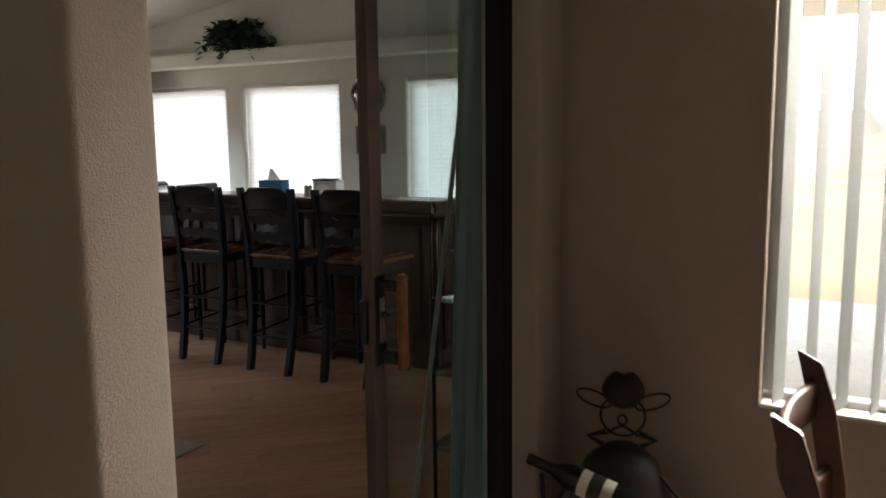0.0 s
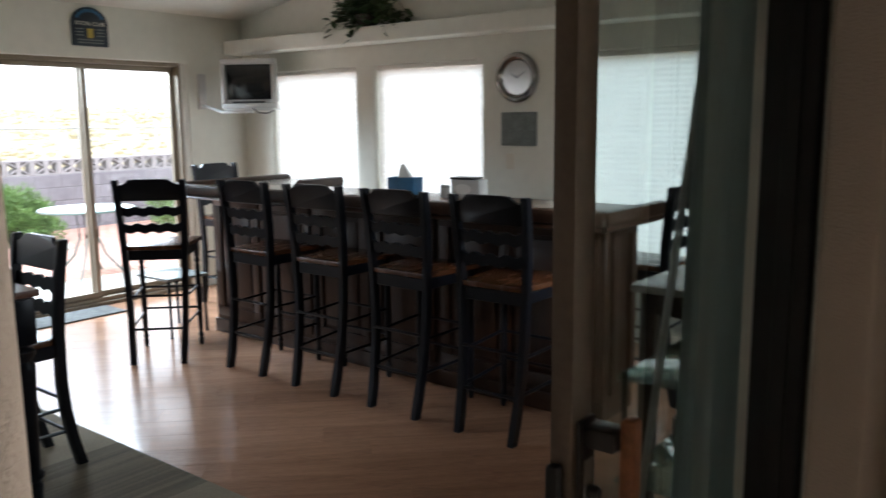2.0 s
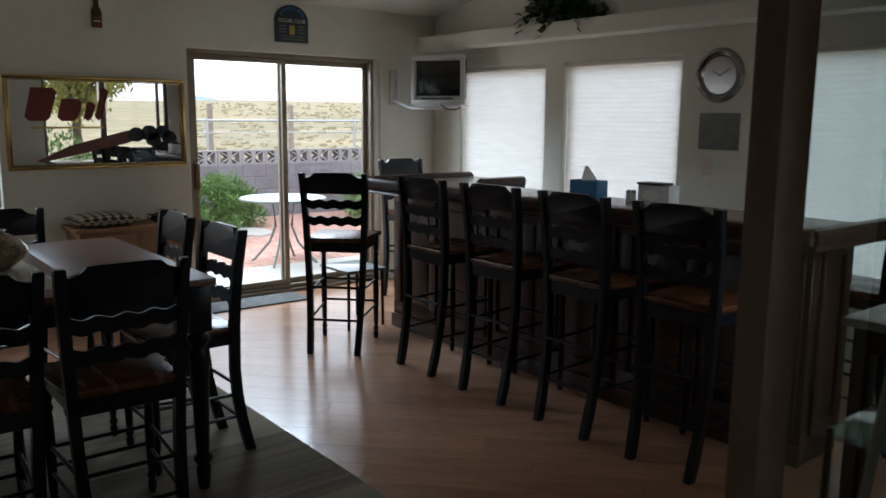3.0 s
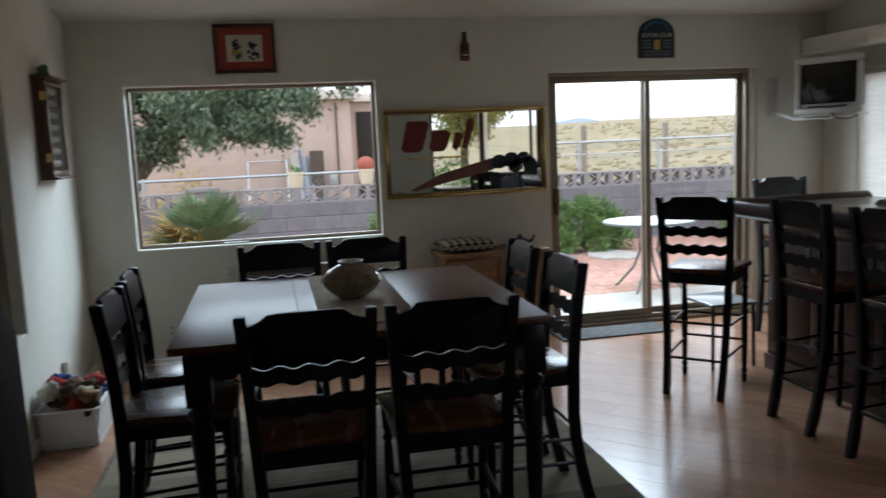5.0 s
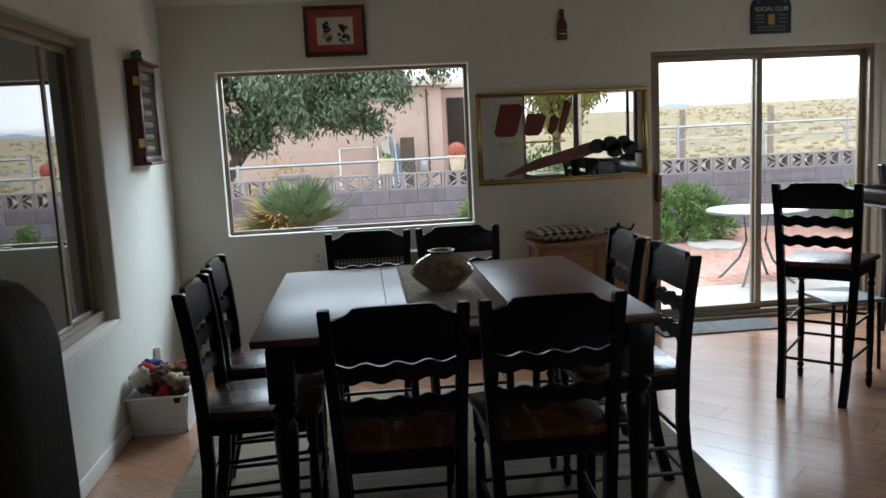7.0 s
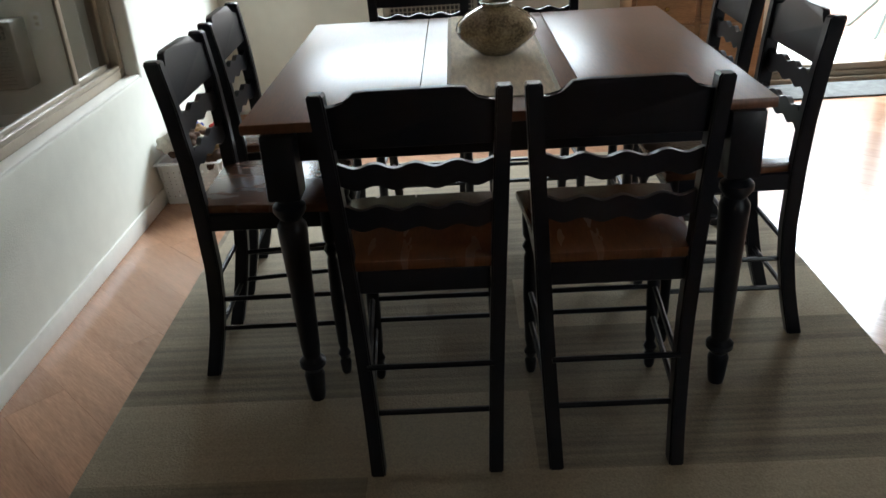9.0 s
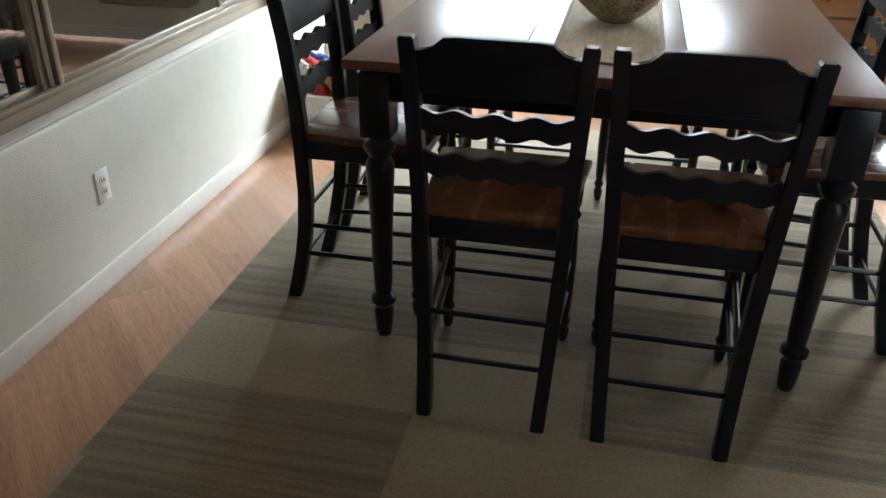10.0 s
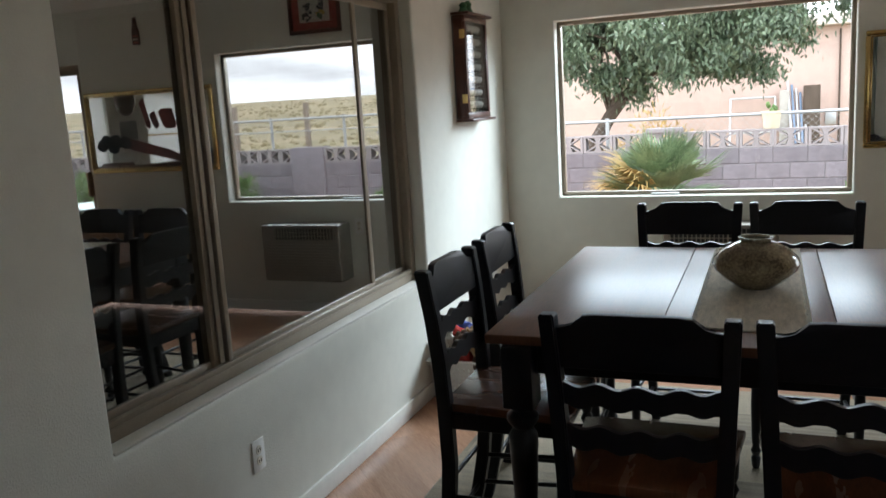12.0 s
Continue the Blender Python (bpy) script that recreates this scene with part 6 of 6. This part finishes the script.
for i in range(44):
    frond(green, pr_.uniform(0, 6.28), pr_.uniform(0.10, 1.45), pr_.uniform(0.70, 0.98), 21)
for i in range(40):
    frond(dry, pr_.uniform(3.5, 6.1), pr_.uniform(-0.25, 0.75), pr_.uniform(0.75, 1.08), 15, 0.12)
for i in range(16):
    frond(dry, pr_.uniform(-0.6, 1.7), pr_.uniform(-0.3, 0.15), pr_.uniform(0.6, 0.9), 13, 0.12)
part("fronds", green, M_PALM, palm)
part("dry_fronds", dry, M_DRYPALM, palm, "dry yellow-brown fronds")


def tree(at, label, seed, crown_c, crown_r, trunk, leaves, leaf, foliage=M_TREELEAF):
    t = thing("tree", label, "tree", at=at)
    r = random.Random(seed)
    wood, lf = bmesh.new(), bmesh.new()
    tube(trunk, [0.15, 0.13, 0.11, 0.08][:len(trunk)], 9, wood)
    top = Vector(trunk[-1])
    fork = Vector(trunk[-2])
    c, rad = Vector(crown_c), Vector(crown_r)
    clumps = []
    for i in range(150):
        d = Vector((r.gauss(0, 1), r.gauss(0, 1), r.gauss(0, 1))).normalized() * r.uniform(0.35, 1.0)
        clumps.append(c + Vector((d.x * rad.x, d.y * rad.y, d.z * rad.z)))
    for q in clumps[::5]:
        s0 = top if r.random() < 0.6 else fork
        m1 = s0.lerp(q, 0.5) + Vector((r.uniform(-0.2, 0.2), r.uniform(-0.2, 0.2), 0.25))
        tube([s0, m1, q], [0.04, 0.02, 0.008], 5, wood)
    for i in range(leaves):
        q = clumps[r.randrange(len(clumps))]
        p = q + Vector((r.gauss(0, 0.15), r.gauss(0, 0.15), r.gauss(0, 0.13)))
        d = Vector((r.gauss(0, 0.6), r.gauss(0, 0.6), -1.0 + r.gauss(0, 0.5)))
        leaf_mesh(lf, p, d, Vector((r.gauss(0, 1), r.gauss(0, 1), 0.4)), leaf * r.uniform(0.7, 1.3), leaf * 0.38)
    part("trunk", wood, M_BARK, t)
    part("crown", lf, foliage, t)


tree((-15.6, 0.16, -0.1), "leaning broad-crowned tree with drooping green leaves", 31, (0, 1.2, 2.92), (1.7, 2.95, 1.22),
     [(0, -0.32, 0), (0.0, -0.10, 0.7), (0, 0.26, 1.3), (0, 0.72, 1.85)], 62000, 0.105)
tree((7.5, 7.6, -0.1), "yellow-green tree beyond the porch", 33, (0, 0, 3.2), (1.8, 1.8, 1.5), [(0, 0, 0), (0.05, 0, 0.8), (0.1, 0, 1.5), (0.1, 0.1, 2.2)], 9000, 0.16, M_YELLOWLEAF)

# desert scrub and far hills
rs = random.Random(77)
sc = bmesh.new()
for i in range(4200):
    d = 5 + 190 * rs.random() ** 1.8
    y = 6 + rs.uniform(-1, 1) * (14 + d * 1.1) + d * 0.45
    x = -14.9 - d
    if y < 11 and x > -32:
        continue
    z = land_z(x, y)
    s_ = rs.uniform(0.10, 0.26) * (1 + d / 140)
    k = 7
    ring_ = []
    topv = sc.verts.new((x + rs.uniform(-0.1, 0.1), y + rs.uniform(-0.1, 0.1), z + s_ * rs.uniform(0.6, 1.0)))
    mids = [sc.verts.new((x + s_ * 0.85 * math.cos(2 * math.pi * j / k) * rs.uniform(0.7, 1.2), y + s_ * 0.85 * math.sin(2 * math.pi * j / k) * rs.uniform(0.7, 1.2), z + s_ * rs.uniform(0.25, 0.6))) for j in range(k)]
    lows_ = [sc.verts.new((x + s_ * 0.8 * math.cos(2 * math.pi * j / k), y + s_ * 0.8 * math.sin(2 * math.pi * j / k), z - 0.1)) for j in range(k)]
    for j in range(k):
        sc.faces.new((mids[j], mids[(j + 1) % k], topv))
        sc.faces.new((lows_[j], lows_[(j + 1) % k], mids[(j + 1) % k], mids[j]))
tagged(finish("desert_scrub", sc, M_SCRUB), "dry golden scrub scattered over the desert", "scrub", kind="stuff")
# far ridge, its haze carried by the material colour
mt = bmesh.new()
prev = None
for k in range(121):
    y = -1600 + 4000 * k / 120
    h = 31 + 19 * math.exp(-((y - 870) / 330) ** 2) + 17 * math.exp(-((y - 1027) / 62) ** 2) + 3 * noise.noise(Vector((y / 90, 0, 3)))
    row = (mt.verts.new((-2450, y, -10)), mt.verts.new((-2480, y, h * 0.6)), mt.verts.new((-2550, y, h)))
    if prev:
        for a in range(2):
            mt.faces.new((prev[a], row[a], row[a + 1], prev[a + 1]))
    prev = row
tagged(finish("far_mountain", mt, M_MOUNT, smooth=True), "far mountain on the horizon, haze painted in as pale blue", "mountain", kind="structure")

# patio table
ptab = thing("patio_table", "round glass patio table on bent tube legs", "table", at=(-8.40, 6.39, -0.025))
part("glass_top", lathe([(0.445, 0.695), (0.45, 0.702), (0.445, 0.709)], 40), mat("frosted_top", (0.55, 0.66, 0.62), 0.18), ptab)
part("top_rim", tube([(0.455 * math.cos(2 * math.pi * k / 36), 0.455 * math.sin(2 * math.pi * k / 36), 0.695) for k in range(36)], 0.014, 8, closed=True), M_TABLEFRAME, ptab)
for k in range(4):
    a = math.pi / 4 + k * math.pi / 2
    c_, s_ = math.cos(a), math.sin(a)
    part("leg", tube([(0.12 * c_, 0.12 * s_, 0.68), (0.09 * c_, 0.09 * s_, 0.40), (0.16 * c_, 0.16 * s_, 0.22), (0.33 * c_, 0.33 * s_, 0.03), (0.37 * c_, 0.37 * s_, 0.0)], 0.013, 8), M_TABLEFRAME, ptab)

# ---- floor planks, laid on the diagonal ----
PL, PW = 1.215, 0.192
FX0, FX1, FY0, FY1 = XW + 0.001, -0.665, YS + 0.001, YN - 0.001


def clip(poly, a, b, c):
    out = []
    for i, p in enumerate(poly):
        q = poly[(i + 1) % len(poly)]
        dp, dq = a * p[0] + b * p[1] - c, a * q[0] + b * q[1] - c
        if dp <= 0:
            out.append(p)
        if dp * dq < 0:
            t = dp / (dp - dq)
            out.append((p[0] + t * (q[0] - p[0]), p[1] + t * (q[1] - p[1])))
    return out


full = box(-PW / 2 + 0.0002, PW / 2 - 0.0002, -PL / 2 + 0.0002, PL / 2 - 0.0002, -0.008, 0.0, 0.0006, 1)
full_me = bpy.data.meshes.new("plank")
full.to_mesh(full_me)
full.free()
full_me.materials.append(M_PLANK)
ANG = -45.0
ca, sa = math.cos(radians(ANG)), math.sin(radians(ANG))
rk = random.Random(9)
cx, cy = (FX0 + FX1) / 2, (FY0 + FY1) / 2
for i in range(-24, 25):
    shift = rk.uniform(0, PL)
    for j in range(-5, 6):
        u, v = i * PW, j * PL + shift
        px, py = cx + u * ca - v * sa, cy + u * sa + v * ca
        corners = []
        for du, dv in ((-PW / 2, -PL / 2), (PW / 2, -PL / 2), (PW / 2, PL / 2), (-PW / 2, PL / 2)):
            corners.append((px + du * ca - dv * sa, py + du * sa + dv * ca))
        inside = all(FX0 < a < FX1 and FY0 < b < FY1 for a, b in corners)
        if inside:
            p = new("plank", full_me)
        else:
            poly = corners
            for a, b, c in ((1, 0, FX1), (-1, 0, -FX0), (0, 1, FY1), (0, -1, -FY0)):
                poly = clip(poly, a, b, c) if poly else poly
            if len(poly) < 3:
                continue
            loc = [((x - px) * ca + (y - py) * sa, -(x - px) * sa + (y - py) * ca) for x, y in poly]
            b_ = slab([(a * 0.9985, c * 0.9997) for a, c in loc], "z", -0.008, 0.0)
            bmesh.ops.recalc_face_normals(b_, faces=b_.faces)
            me = bpy.data.meshes.new("plank")
            b_.to_mesh(me)
            b_.free()
            me.materials.append(M_PLANK)
            p = new("plank", me)
        p.parent = floor
        p.matrix_local = pose(px, py, 0, 0, 0, ANG)
